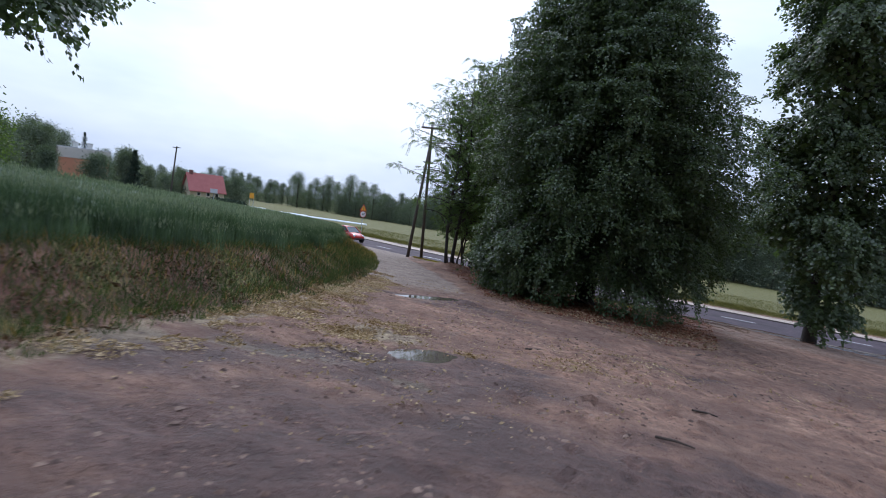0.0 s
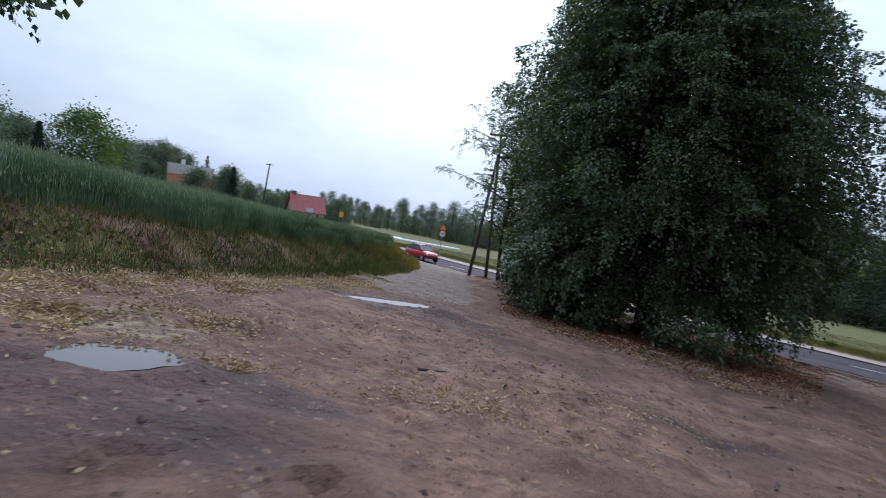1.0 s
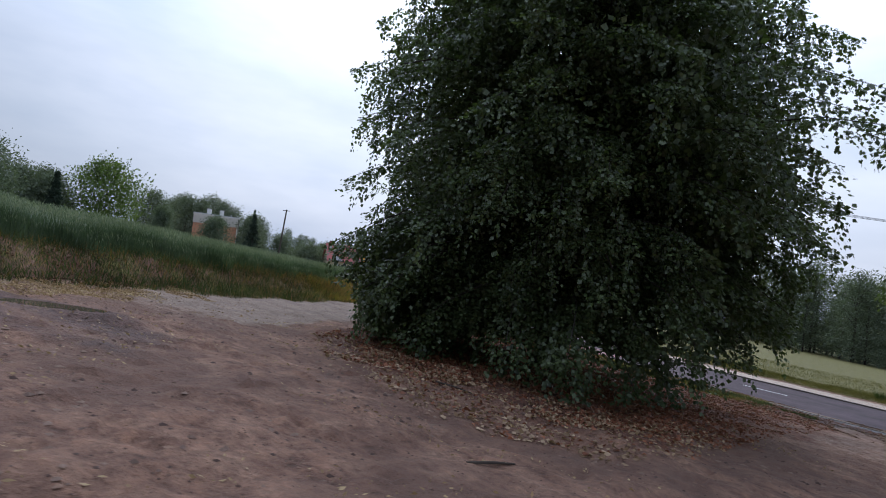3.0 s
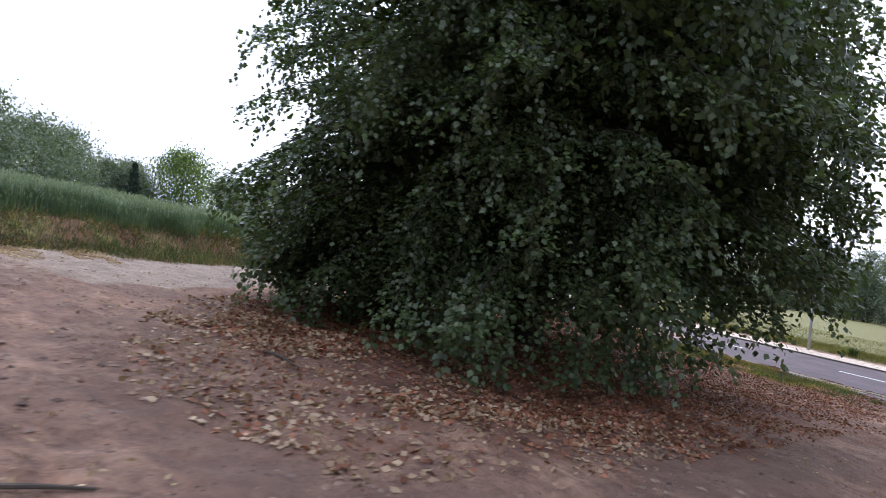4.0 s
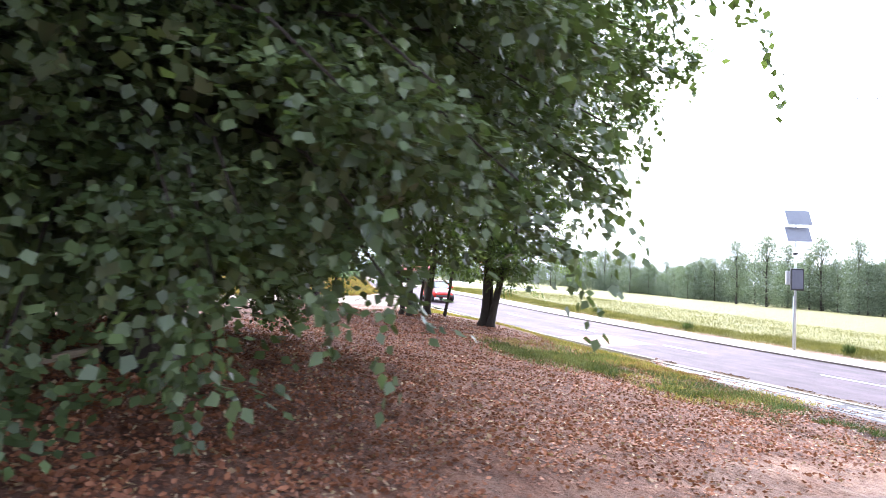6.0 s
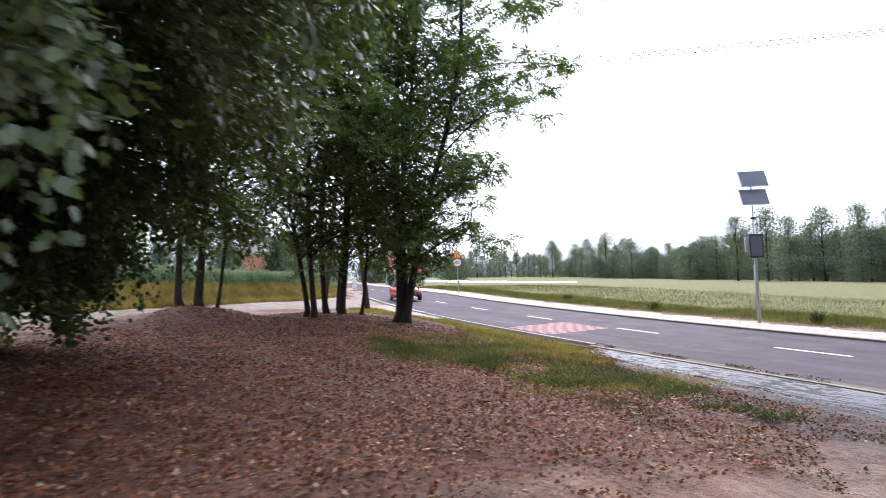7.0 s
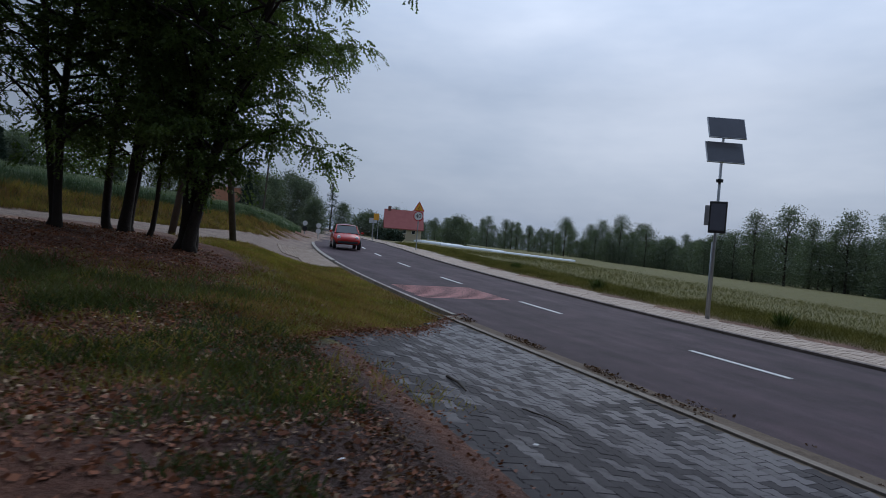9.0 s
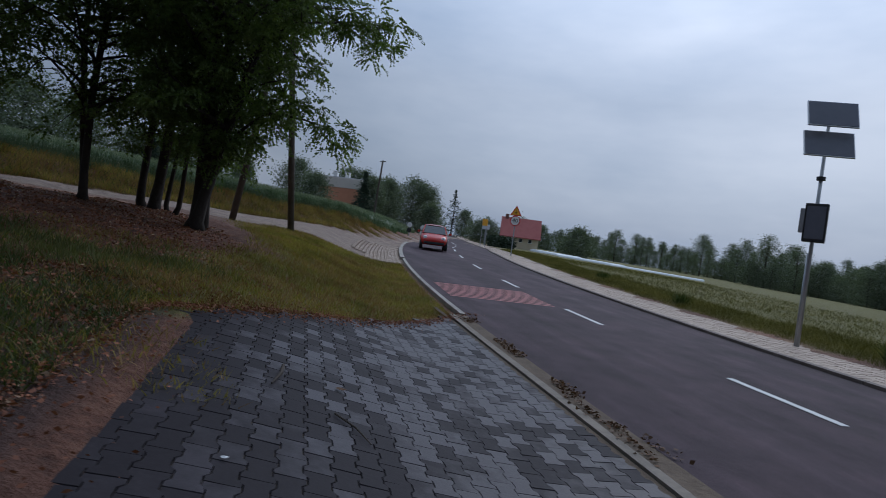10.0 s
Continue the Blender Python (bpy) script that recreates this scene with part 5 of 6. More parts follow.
# chips and straw trodden into the lot, in drifts
n = 16000
x, y = rng.uniform(-2.2, 9.0, n), rng.uniform(0.6, 16, n)
drift = grain(x * 0.9 + y * 0.35, y * 2.2 - x * 0.5, 1.1)
ok = (drift > 0.52) & (x < np.interp(y, (0, 12, 16), (5.5, 7.5, 8.5))) & (x > bank_x(y)) & (rng.random(n) < 0.7)
x, y = x[ok], y[ok]
size = rng.uniform(0.015, 0.055, len(x))
lv = leaves(rng, np.stack([x, y, surface(x, y) + 0.012], -1), rng.normal(0, 1, (len(x), 3)) * np.array((1, 1, 0.35)), size, size * 0.45)
lv[..., 2] = np.maximum(lv[..., 2], surface(lv[..., 0], lv[..., 1]) + 0.006)
tagged(quads_obj("wood_chips", lv, 4, M_STRAW), "pale chips and straw trodden into the earth", "wood chips", kind="stuff")

# ---------------------------------------------------------------- puddles
for px, py, a, b, turn in PUDDLES:
    bm = bmesh.new()
    ring = []
    for k in range(48):
        q = k * math.tau / 48
        r = 1.12 + 0.08 * math.sin(3 * q + px) + 0.07 * math.sin(5 * q + 1) + 0.05 * math.sin(8 * q)
        lx, ly = a * r * math.cos(q), b * r * math.sin(q)
        c, t = math.cos(radians(turn)), math.sin(radians(turn))
        ring.append(bm.verts.new((px + lx * c - ly * t, py + lx * t + ly * c, -0.0865 * px - 0.0498 * py + 0.001)))
    bm.faces.new(ring)
    ob = part("puddle", bm, M_WATER, None)
    tagged(ob, "shallow rain puddle in the brown earth", "puddle", "puddles on the lot")

# leaves blown onto the edges of the paving
n = 9000
s = np.where(rng.random(n) < 0.55, rng.uniform(-10.6, -6.2, n), rng.uniform(-6.2, 4.0, n))
v = np.where(s > -6.2, 25.15 + rng.normal(0, 0.2, n), 25.2 - (s + 6.3) / 1.24 + rng.normal(0, 0.16, n))
x, y = s * U[0] + v * N[0], s * U[1] + v * N[1]
lift_ = np.where((v > 25.26) & (s > apron_end(v)), 0.062, 0.03)
size = rng.uniform(0.012, 0.035, n)
lv = leaves(rng, np.stack([x, y, ground(x, y) + lift_], -1), rng.normal(0, 1, (n, 3)) * np.array((1, 1, 0.15)), size, size * 0.6)
tagged(quads_obj("blown_leaves", lv, 4, M_DEADLEAF), "brown leaves blown along the paving edge", "leaf litter", kind="stuff")

# leaf litter and low weeds along the inner edge of the apron
n = 15000
s, v = rng.uniform(-7.6, -1.5, n), 25.2 - 2.2 * rng.random(n) ** 1.2
x, y = s * U[0] + v * N[0], s * U[1] + v * N[1]
ok = grain(x, y, 0.5) + 0.6 * grain(x, y, 0.2) > np.interp(s, (-5, -2), (0.45, 0.75))
x, y = x[ok], y[ok]
size = rng.uniform(0.015, 0.042, len(x))
lv = leaves(rng, np.stack([x, y, surface(x, y) + 0.008], -1), rng.normal(0, 1, (len(x), 3)) * np.array((1, 1, 0.3)), size, size * 0.65)
lv[..., 2] = np.maximum(lv[..., 2], surface(lv[..., 0], lv[..., 1]) + 0.005)
pl = rng.random(len(x)) < 0.16
tagged(quads_obj("edge_litter", lv[~pl], 4, M_BROWNLEAF), "dark brown leaves heaped beside the paving", "leaf litter", kind="stuff")
tagged(quads_obj("pale_edge_litter", lv[pl], 4, M_PALELEAF), "pale dry leaves beside the paving", "leaf litter", kind="stuff")
n = 16000
s, v = rng.uniform(-7.6, -3.4, n), 25.15 - 1.9 * rng.random(n)
x, y = s * U[0] + v * N[0], s * U[1] + v * N[1]
ok = grain(x + 8, y, 0.6) + 0.4 * grain(x, y, 0.2) > np.interp(s, (-6, -3.6), (0.6, 0.95))
x, y = x[ok], y[ok]
tagged(quads_obj("edge_weeds", blades_at(x, y, rng.uniform(0.03, 0.11, len(x)), rng.uniform(0.006, 0.012, len(x)), 0.6, rng), 4, M_BANKGRASS), "low dark weeds beside the paving", "grass", kind="stuff")

# tufts of weed in the litter
n = 9000
cx, cy = rng.uniform(4.2, 9.2, 160), rng.uniform(19.0, 26.0, 160)
w = (sv(cx, cy)[1] > 22.5) & (sv(cx, cy)[1] < 26.5) & (sv(cx, cy)[0] < -5.2) & (grain(cx, cy, 1.4) > 0.45)
cx, cy = cx[w], cy[w]
k = rng.integers(0, len(cx), n)
x, y = cx[k] + rng.normal(0, 0.24, n), cy[k] + rng.normal(0, 0.24, n)
ok = (sv(x, y)[1] < 25.15) | (sv(x, y)[0] < apron_end(sv(x, y)[1]) - 0.1)
x, y = x[ok], y[ok]
n = len(x)
tagged(quads_obj("weed_tufts", blades_at(x, y, rng.uniform(0.04, 0.15, n), rng.uniform(0.007, 0.014, n), 0.5, rng), 4, M_WEED), "green weed tufts among the fallen leaves", "grass", kind="stuff")

# crumbs and leaves lying in the gutter
n = 11000
s = rng.uniform(-10.7, 9.0, n)
a = -HALF - 0.06 + rng.normal(0, 0.06, n)
ok = grain(s, a * 3, 0.45) > 0.52
s, a = s[ok], a[ok]
p = np.stack([s * U[0] + (road_mid(s) + a) * N[0], s * U[1] + (road_mid(s) + a) * N[1], road_z(s) + 0.008 + 0.012 * rng.random(len(s))], -1)
size = rng.uniform(0.014, 0.05, len(s))
lv = leaves(rng, p, rng.normal(0, 1, (len(s), 3)) * np.array((1, 1, 0.3)), size, size * 0.7)
lv[..., 2] = np.maximum(lv[..., 2], p[:, 2].reshape(-1, 1) - 0.002)
tagged(quads_obj("gutter_leaves", lv, 4, M_BROWNLEAF), "brown leaves and crumbs lying in the gutter", "leaf litter", kind="stuff")


# ---------------------------------------------------------------- paved apron
def apron_z(s, v):
    x, y = s * U[0] + v * N[0], s * U[1] + v * N[1]
    w = smooth_step((v - (road_mid(s) - HALF - 3.2)) / 2.7)
    return float(ground_plain(np.float64(x), np.float64(y)) * (1 - w) + (road_z(s) - 0.06) * w) + 0.03 + 0.028 * float(w)


PL, PW1, PW2, PITCH = 0.178, 0.0694, 0.0486, 0.118
half = [(-0.5, PW1), (-0.31, PW1), (-0.17, PW2), (0.17, PW2), (0.31, PW1), (0.5, PW1)]
outline = [(q * PL, w) for q, w in half] + [(q * PL, -w) for q, w in half[::-1]]


def paver_shape(shrink, z):
    return [(x * shrink, y * (shrink - 0.01), z) for x, y in outline]


def paver_mesh():
    lo, midr, hi = paver_shape(0.988, -0.06), paver_shape(0.988, -0.005), paver_shape(0.962, 0.0)
    n = len(lo)
    faces = [tuple(range(2 * n - n + n, 3 * n))]
    for a in (0, n):
        for i in range(n):
            faces.append((a + i, a + n + i, a + n + (i + 1) % n, a + (i + 1) % n))
    return lo + midr + hi, faces


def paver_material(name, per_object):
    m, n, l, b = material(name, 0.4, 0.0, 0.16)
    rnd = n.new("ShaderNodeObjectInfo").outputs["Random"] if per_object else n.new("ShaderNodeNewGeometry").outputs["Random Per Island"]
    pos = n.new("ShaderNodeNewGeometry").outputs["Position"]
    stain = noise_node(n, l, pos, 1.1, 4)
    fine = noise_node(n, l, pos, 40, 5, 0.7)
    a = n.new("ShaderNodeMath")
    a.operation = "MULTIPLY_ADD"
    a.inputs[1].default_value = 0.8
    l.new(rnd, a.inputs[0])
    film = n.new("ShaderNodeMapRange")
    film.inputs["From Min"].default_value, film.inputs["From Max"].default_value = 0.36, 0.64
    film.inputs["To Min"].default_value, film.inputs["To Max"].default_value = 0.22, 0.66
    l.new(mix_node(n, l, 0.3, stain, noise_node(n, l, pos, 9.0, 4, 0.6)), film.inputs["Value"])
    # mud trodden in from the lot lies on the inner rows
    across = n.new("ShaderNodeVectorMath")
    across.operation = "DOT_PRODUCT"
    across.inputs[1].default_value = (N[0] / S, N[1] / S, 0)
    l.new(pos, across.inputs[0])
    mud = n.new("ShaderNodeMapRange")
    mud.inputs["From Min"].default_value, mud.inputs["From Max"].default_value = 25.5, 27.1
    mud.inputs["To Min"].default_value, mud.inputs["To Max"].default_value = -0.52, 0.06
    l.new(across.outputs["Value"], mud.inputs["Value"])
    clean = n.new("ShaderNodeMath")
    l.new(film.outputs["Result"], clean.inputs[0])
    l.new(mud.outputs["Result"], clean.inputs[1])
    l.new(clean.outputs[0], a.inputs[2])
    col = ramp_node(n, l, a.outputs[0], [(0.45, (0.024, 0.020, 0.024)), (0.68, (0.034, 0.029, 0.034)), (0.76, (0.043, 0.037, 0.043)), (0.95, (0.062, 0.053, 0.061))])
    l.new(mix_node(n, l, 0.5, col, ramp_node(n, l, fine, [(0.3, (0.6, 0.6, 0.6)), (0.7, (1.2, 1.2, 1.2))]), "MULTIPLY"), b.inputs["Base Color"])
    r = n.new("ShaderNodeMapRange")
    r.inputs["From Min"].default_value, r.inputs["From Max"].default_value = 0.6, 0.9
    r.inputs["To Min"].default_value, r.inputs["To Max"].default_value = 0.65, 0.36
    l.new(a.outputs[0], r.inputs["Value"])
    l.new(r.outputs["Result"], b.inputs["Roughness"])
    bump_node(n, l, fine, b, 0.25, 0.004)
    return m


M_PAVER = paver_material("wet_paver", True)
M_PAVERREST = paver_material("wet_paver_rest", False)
apron = thing("apron", "dark wet interlocking concrete paving of the lot entrance", "paving", kind="structure")
pv, pf = paver_mesh()
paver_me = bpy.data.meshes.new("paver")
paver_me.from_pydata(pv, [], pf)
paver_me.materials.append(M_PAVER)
rng = np.random.default_rng(23)
rest_v, rest_f = [], []
for c in range(26):
    v = 25.29 + c * PITCH
    for k in range(115):
        s = -11.0 + k * PL + (PL / 2 if c % 2 else 0)
        if s < apron_end(v) + 0.05 * math.sin(v * 9):
            continue
        ds, dv = 0.3, 0.3
        z = apron_z(s, v) + rng.uniform(-0.0012, 0.0012)
        tu = Vector((U[0] * ds * 2, U[1] * ds * 2, apron_z(s + ds, v) - apron_z(s - ds, v))).normalized()
        tv = Vector((N[0] * dv * 2, N[1] * dv * 2, apron_z(s, v + dv) - apron_z(s, v - dv))).normalized()
        up = tu.cross(tv).normalized()
        tv = up.cross(tu)
        m = Matrix((tu, tv, up)).transposed().to_4x4()
        m.translation = (s * U[0] + v * N[0], s * U[1] + v * N[1], z)
        m = m @ pose(0, 0, 0, rng.normal(0, 0.3), rng.normal(0, 0.3), rng.normal(0, 0.4))
        if -6.2 < s < -4.0:
            ob = new("paver", paver_me)
            ob.parent = apron
            ob.matrix_basis = m
        else:
            o = len(rest_v)
            rest_v += [tuple(m @ Vector(q)) for q in pv]
            rest_f += [tuple(i + o for i in f) for f in pf]
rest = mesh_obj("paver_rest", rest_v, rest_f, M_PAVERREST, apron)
tagged(rest, kind="stuff")
bm = bmesh.new()
cols = []
for s in np.arange(-11.0, 9.3, 0.4):
    cols.append([bm.verts.new((s * U[0] + v * N[0], s * U[1] + v * N[1], apron_z(s, v) - 0.012)) for v in np.linspace(min(28.3, max(25.24, 25.2 - (s + 6.35) / 1.24)), 28.36, 7)])
for c0, c1 in zip(cols, cols[1:]):
    for k in range(6):
        bm.faces.new((c0[k], c1[k], c1[k + 1], c0[k + 1]))
tagged(part("joint_sand", bm, M_GUTTER, apron), "dark sand in the joints")

# paved mouth of the track
drive = thing("driveway", "grey paved mouth of the gravel track", "paving", kind="structure")
rest_v, rest_f = [], []
for c in range(13):
    for k in range(44):
        s, a = -26.2 + 0.178 * k + (0.089 if c % 2 else 0), -HALF - 0.26 - c * 0.118
        if c > 8 and (k < 6 or k > 37 - c // 3):
            continue
        p = at_road(s, a)
        p.z = gz(p.x, p.y) + 0.05
        m = pose(*p, 0, 0, math.degrees(math.atan2(U[1], U[0])))
        o = len(rest_v)
        rest_v += [tuple(m @ Vector(q)) for q in pv]
        rest_f += [tuple(i + o for i in f) for f in pf]
tagged(mesh_obj("paver_rest", rest_v, rest_f, M_WALK, drive), kind="stuff")

# ---------------------------------------------------------------- speed display with solar panels
PX, PY = 9.33, 34.95
PZ = gz(PX, PY)
disp = thing("speed_display", "roadside speed display on a steel pole with two solar panels", "speed display", (PX, PY, PZ), 8)
top = 1.98 - PZ
part("pole", tube([(0, 0, -0.3), (0, 0, 1.9), (0, 0, top - 0.25)], [0.031, 0.031, 0.027], 12), M_STEEL, disp, smooth=True)
part("brace_pole", tube([(-0.045, 0.04, -0.3), (-0.04, 0.04, 1.62)], [0.018, 0.018], 10), M_STEEL, disp, smooth=True)
part("clamp", tube([(0, 0, 0.72 - PZ), (0, 0, 0.78 - PZ)], [0.07, 0.07], 12), M_BLACK, disp)
body = part("display_box", box((0.34, 0.16, 0.66), (0.02, -0.12, -0.03 - PZ), 0.02), M_BLACK, disp, "black display housing")
part("display_face", box((0.28, 0.012, 0.56), (0.02, -0.206, -0.03 - PZ), 0.004), M_PANEL, body)
part("control_box", box((0.22, 0.16, 0.42), (-0.13, 0.10, 0.02 - PZ), 0.015), M_GREYBOX, disp, "light grey control box")
for zc in (1.84, 1.33):
    fr = part("solar_panel", bmesh.new(), M_PANELRIM, disp)
    bm = box((0.78, 0.035, 0.49), (0, 0, 0), 0.006)
    bm.to_mesh(fr.data)
    bm.free()
    fr.matrix_basis = pose(0.05, -0.08, zc - PZ, 0, 0, 24) @ pose(0, 0, 0, -22, 0, 0)
    g = part("cell_sheet", box((0.75, 0.008, 0.46), (0, -0.020, 0), 0.002), M_PANEL, fr, "dark cells tinted blue-grey for reflected sky")
    part("bracket", box((0.06, 0.12, 0.05), (0, 0.06, 0), 0.005), M_STEEL, fr)

# ---------------------------------------------------------------- road signs
def text_part(words, size, mat, parent, at, turn=(90, 0, 0)):
    cu = bpy.data.curves.new("lettering", "FONT")
    cu.body, cu.size, cu.align_x, cu.align_y, cu.extrude = words, size, "CENTER", "CENTER", 0.002
    tmp = bpy.data.objects.new("lettering", cu)
    me = bpy.data.meshes.new_from_object(tmp)
    bpy.data.objects.remove(tmp)
    me.materials.clear()
    me.materials.append(mat)
    ob = new("lettering", me)
    ob.parent = parent
    ob.matrix_basis = pose(*at, *turn)
    return ob


def disc(r, y0, y1, n=36):
    bm = prism([(r * math.cos(k * math.tau / n), r * math.sin(k * math.tau / n)) for k in range(n)], 0, y1 - y0, 0.002)
    bmesh.ops.transform(bm, matrix=pose(0, y1, 0, 90, 0, 0), verts=bm.verts)
    return bm


def tri_plate(r, thick, y, lift=0.0):
    pts = [(r * math.sin(a), r * math.cos(a)) for a in (0, math.tau / 3, 2 * math.tau / 3)]
    bm = prism(pts[::-1], 0, thick)
    bmesh.ops.transform(bm, matrix=pose(0, y + thick, lift, 90, 0, 0), verts=bm.verts)
    return bm


SX, SY = -6.95, 47.4
SZ = gz(SX, SY)
sign = thing("road_sign", "bend warning triangle above a round 40 speed limit sign", "road sign", (SX, SY, SZ), 28)
part("post", tube([(0, 0.04, -0.4), (0, 0.04, 0.98 - SZ)], [0.03, 0.03], 10), M_STEEL, sign)
lim = part("limit_plate", disc(0.27, -0.02, 0.0), M_SIGNRED, sign, "round plate with red rim")
lim.matrix_basis = pose(0, 0, 0.30 - SZ)
part("limit_field", disc(0.222, -0.026, -0.021), M_SIGNWHITE, lim)
text_part("40", 0.30, M_BLACK, lim, (0, -0.028, 0))
warn = part("warning_plate", tri_plate(0.36, 0.02, -0.02), M_SIGNRED, sign, "red-rimmed yellow triangle")
warn.matrix_basis = pose(0, 0, 0.74 - SZ)
part("warning_field", tri_plate(0.265, 0.004, -0.026), M_SIGNYELLOW, warn)
part("bend_mark", tube([(0.02, -0.03, -0.11), (-0.05, -0.03, -0.02), (0.04, -0.03, 0.02), (-0.02, -0.03, 0.12)], [0.02, 0.02, 0.02, 0.015], 6), M_BLACK, warn)

OX, OY = -20.3, 60.4
OZ = gz(OX, OY)
board = thing("yellow_board", "orange-yellow roadside board on two posts", "sign", (OX, OY, OZ), 32)
part("board", box((0.44, 0.03, 0.56), (0, 0, 0.72 - OZ), 0.01), M_SIGNYELLOW, board)
for dx in (-0.2, 0.2):
    part("post", tube([(dx, 0.03, -0.4), (dx, 0.03, 0.97 - OZ)], [0.025, 0.025], 8), M_STEEL, board)

def small_sign(x, y, top, plates, turn):
    z = gz(x, y)
    ob = thing("small_road_sign", "small distant road sign on a grey post", "road sign", (x, y, z), turn, group="small signs by the road")
    part("post", tube([(0, 0.03, -0.4), (0, 0.03, top - z)], [0.03, 0.03], 8), M_STEEL, ob)
    for h, mat in plates:
        pl = part("plate", disc(0.17, -0.015, 0.0, 20), mat, ob)
        pl.matrix_basis = pose(0, 0, top - z - h)


small_sign(-18.4, 50.4, -0.25, ((0.18, M_SIGNWHITE), (0.55, M_BLACK)), 35)
small_sign(-17.7, 51.0, -0.35, ((0.18, M_SIGNWHITE), (0.55, M_SIGNWHITE)), 35)
SPX, SPY = -27.6, 69.0
sp = thing("panel_pole", "distant pole with a tilted panel", "pole", (SPX, SPY, gz(SPX, SPY)), 30)
part("pole", tube([(0, 0, -0.4), (0, 0, 0.9 - gz(SPX, SPY))], [0.06, 0.05], 8), M_STEEL, sp)
pp = part("panel", box((0.8, 0.04, 0.55), (0, 0, 0), 0.01), M_GREYBOX, sp)
pp.matrix_basis = pose(0, -0.08, 0.7 - gz(SPX, SPY), -20, 0, 0)

# ---------------------------------------------------------------- wooden line poles and wires
BX, BY = -1.40, 31.25
BZ = gz(BX, BY)
line = thing("utility_pole", "dark wooden utility pole with a slanting brace pole", "utility pole", (BX, BY, BZ))
part("pole", tube([(0.01, 0.06, -0.5), (-0.05, -0.36, 3), (-0.11, -0.86, 7.2)], [0.085, 0.075, 0.06], 12), M_POLEWOOD, line, smooth=True)
part("brace", tube([(-0.70, -1.33, -0.4), (-0.40, -1.0, 3.0), (-0.12, -0.78, 6.0)], [0.085, 0.075, 0.06], 12), M_POLEWOOD, line, "slanting brace pole", smooth=True)
part("crossarm", box((1.1, 0.09, 0.09), (-0.1, -0.92, 6.85), 0.01), M_POLEWOOD, line)
for dx in (-0.48, 0.0, 0.48):
    part("insulator", tube([(dx - 0.1, -0.92, 6.88), (dx - 0.1, -0.92, 7.0), (dx - 0.1, -0.92, 7.1)], [0.02, 0.045, 0.03], 8), M_GREYBOX, line)
QX, QY = -24.9, 52.2
QZ = gz(QX, QY)
far_pole = thing("utility_pole", "thin distant utility pole on the hill", "utility pole", (QX, QY, QZ))
part("pole", tube([(0, 0, -0.5), (0.25, 0.1, 4.41 - QZ)], [0.09, 0.06], 8), M_POLEWOOD, far_pole)
part("crossarm", box((0.7, 0.06, 0.06), (0.24, 0.1, 4.31 - QZ), 0.01), M_POLEWOOD, far_pole)


def wire(a, b, sag):
    pts = [Vector(a).lerp(Vector(b), i / 24) - Vector((0, 0, sag * 4 * (i / 24) * (1 - i / 24))) for i in range(25)]
    tagged(part("overhead_wire", tube(pts, [0.009] * 25, 5), M_WIRE, None), "thin dark overhead wire from the wooden pole", "wire", "overhead wires")


for dx, dz in ((-0.48, 7.1), (0.0, 7.1), (0.48, 7.1)):
    wire((BX + dx - 0.1, BY - 0.92, BZ + dz), (52 + dx, 44, 5.5), 0.9)

# ---------------------------------------------------------------- houses
def house(name, label, at, turn, size, wall_h, ridge_h, wall_mat, roof_mat, eave=0.25):
    """A gabled house; its ridge runs along x."""
    L, W = size
    ob = thing(name, label, "house", at, turn)
    bm = bmesh.new()
    pro = [(-W / 2, -1.5), (W / 2, -1.5), (W / 2, wall_h), (0, ridge_h), (-W / 2, wall_h)]
    a = [bm.verts.new((-L / 2, y, z)) for y, z in pro]
    b = [bm.verts.new((L / 2, y, z)) for y, z in pro]
    bm.faces.new(a)
    bm.faces.new(b[::-1])
    for i in (0, 1, 4):
        bm.faces.new((a[i], b[i], b[(i + 1) % 5], a[(i + 1) % 5]))
    bmesh.ops.recalc_face_normals(bm, faces=bm.faces)
    part("wall", bm, wall_mat, ob)
    slope = (ridge_h - wall_h) / (W / 2)
    for sgn in (-1, 1):
        bm = bmesh.new()
        y0, z0 = sgn * (W / 2 + eave), wall_h - slope * eave
        lo = [(-L / 2 - eave, y0, z0), (L / 2 + eave, y0, z0), (L / 2 + eave, 0, ridge_h), (-L / 2 - eave, 0, ridge_h)]
        q = [bm.verts.new((x, y, z + 0.03)) for x, y, z in lo] + [bm.verts.new((x, y, z + 0.13)) for x, y, z in lo]
        for f in ((0, 1, 2, 3), (7, 6, 5, 4), (0, 4, 5, 1), (1, 5, 6, 2), (2, 6, 7, 3), (3, 7, 4, 0)):
            bm.faces.new([q[i] for i in f])
        bmesh.ops.recalc_face_normals(bm, faces=bm.faces)
        part("roof_slope", bm, roof_mat, ob)
    return ob


def window(parent, at, w, h, turn=0.0):
    fr = part("window", box((w, 0.05, h), (0, 0, 0), 0.008), M_WHITEPAINT, parent)
    fr.matrix_basis = pose(*at, 0, 0, turn)
    part("pane", box((w * 0.8, 0.02, h * 0.82), (0, -0.022, 0), 0.003), M_CARGLASS, fr)


HX, HY = -35.2, 84.6
hz = gz(HX, HY)
red_house = house("red_roofed_house", "small cream house with a red tiled roof", (HX, HY, hz), 40, (4.7, 3.6), 0.55 - hz, 2.75 - hz, M_PLASTER, M_ROOFRED)
part("chimney", box((0.42, 0.42, 0.9), (-1.9, 0, 2.8 - hz), 0.02), M_BRICK, red_house, "dark brick chimney")
for dx in (-1.2, 0.1, 1.3):
    window(red_house, (dx, -1.8 - 0.02, 0.0 - hz), 0.5, 0.5)

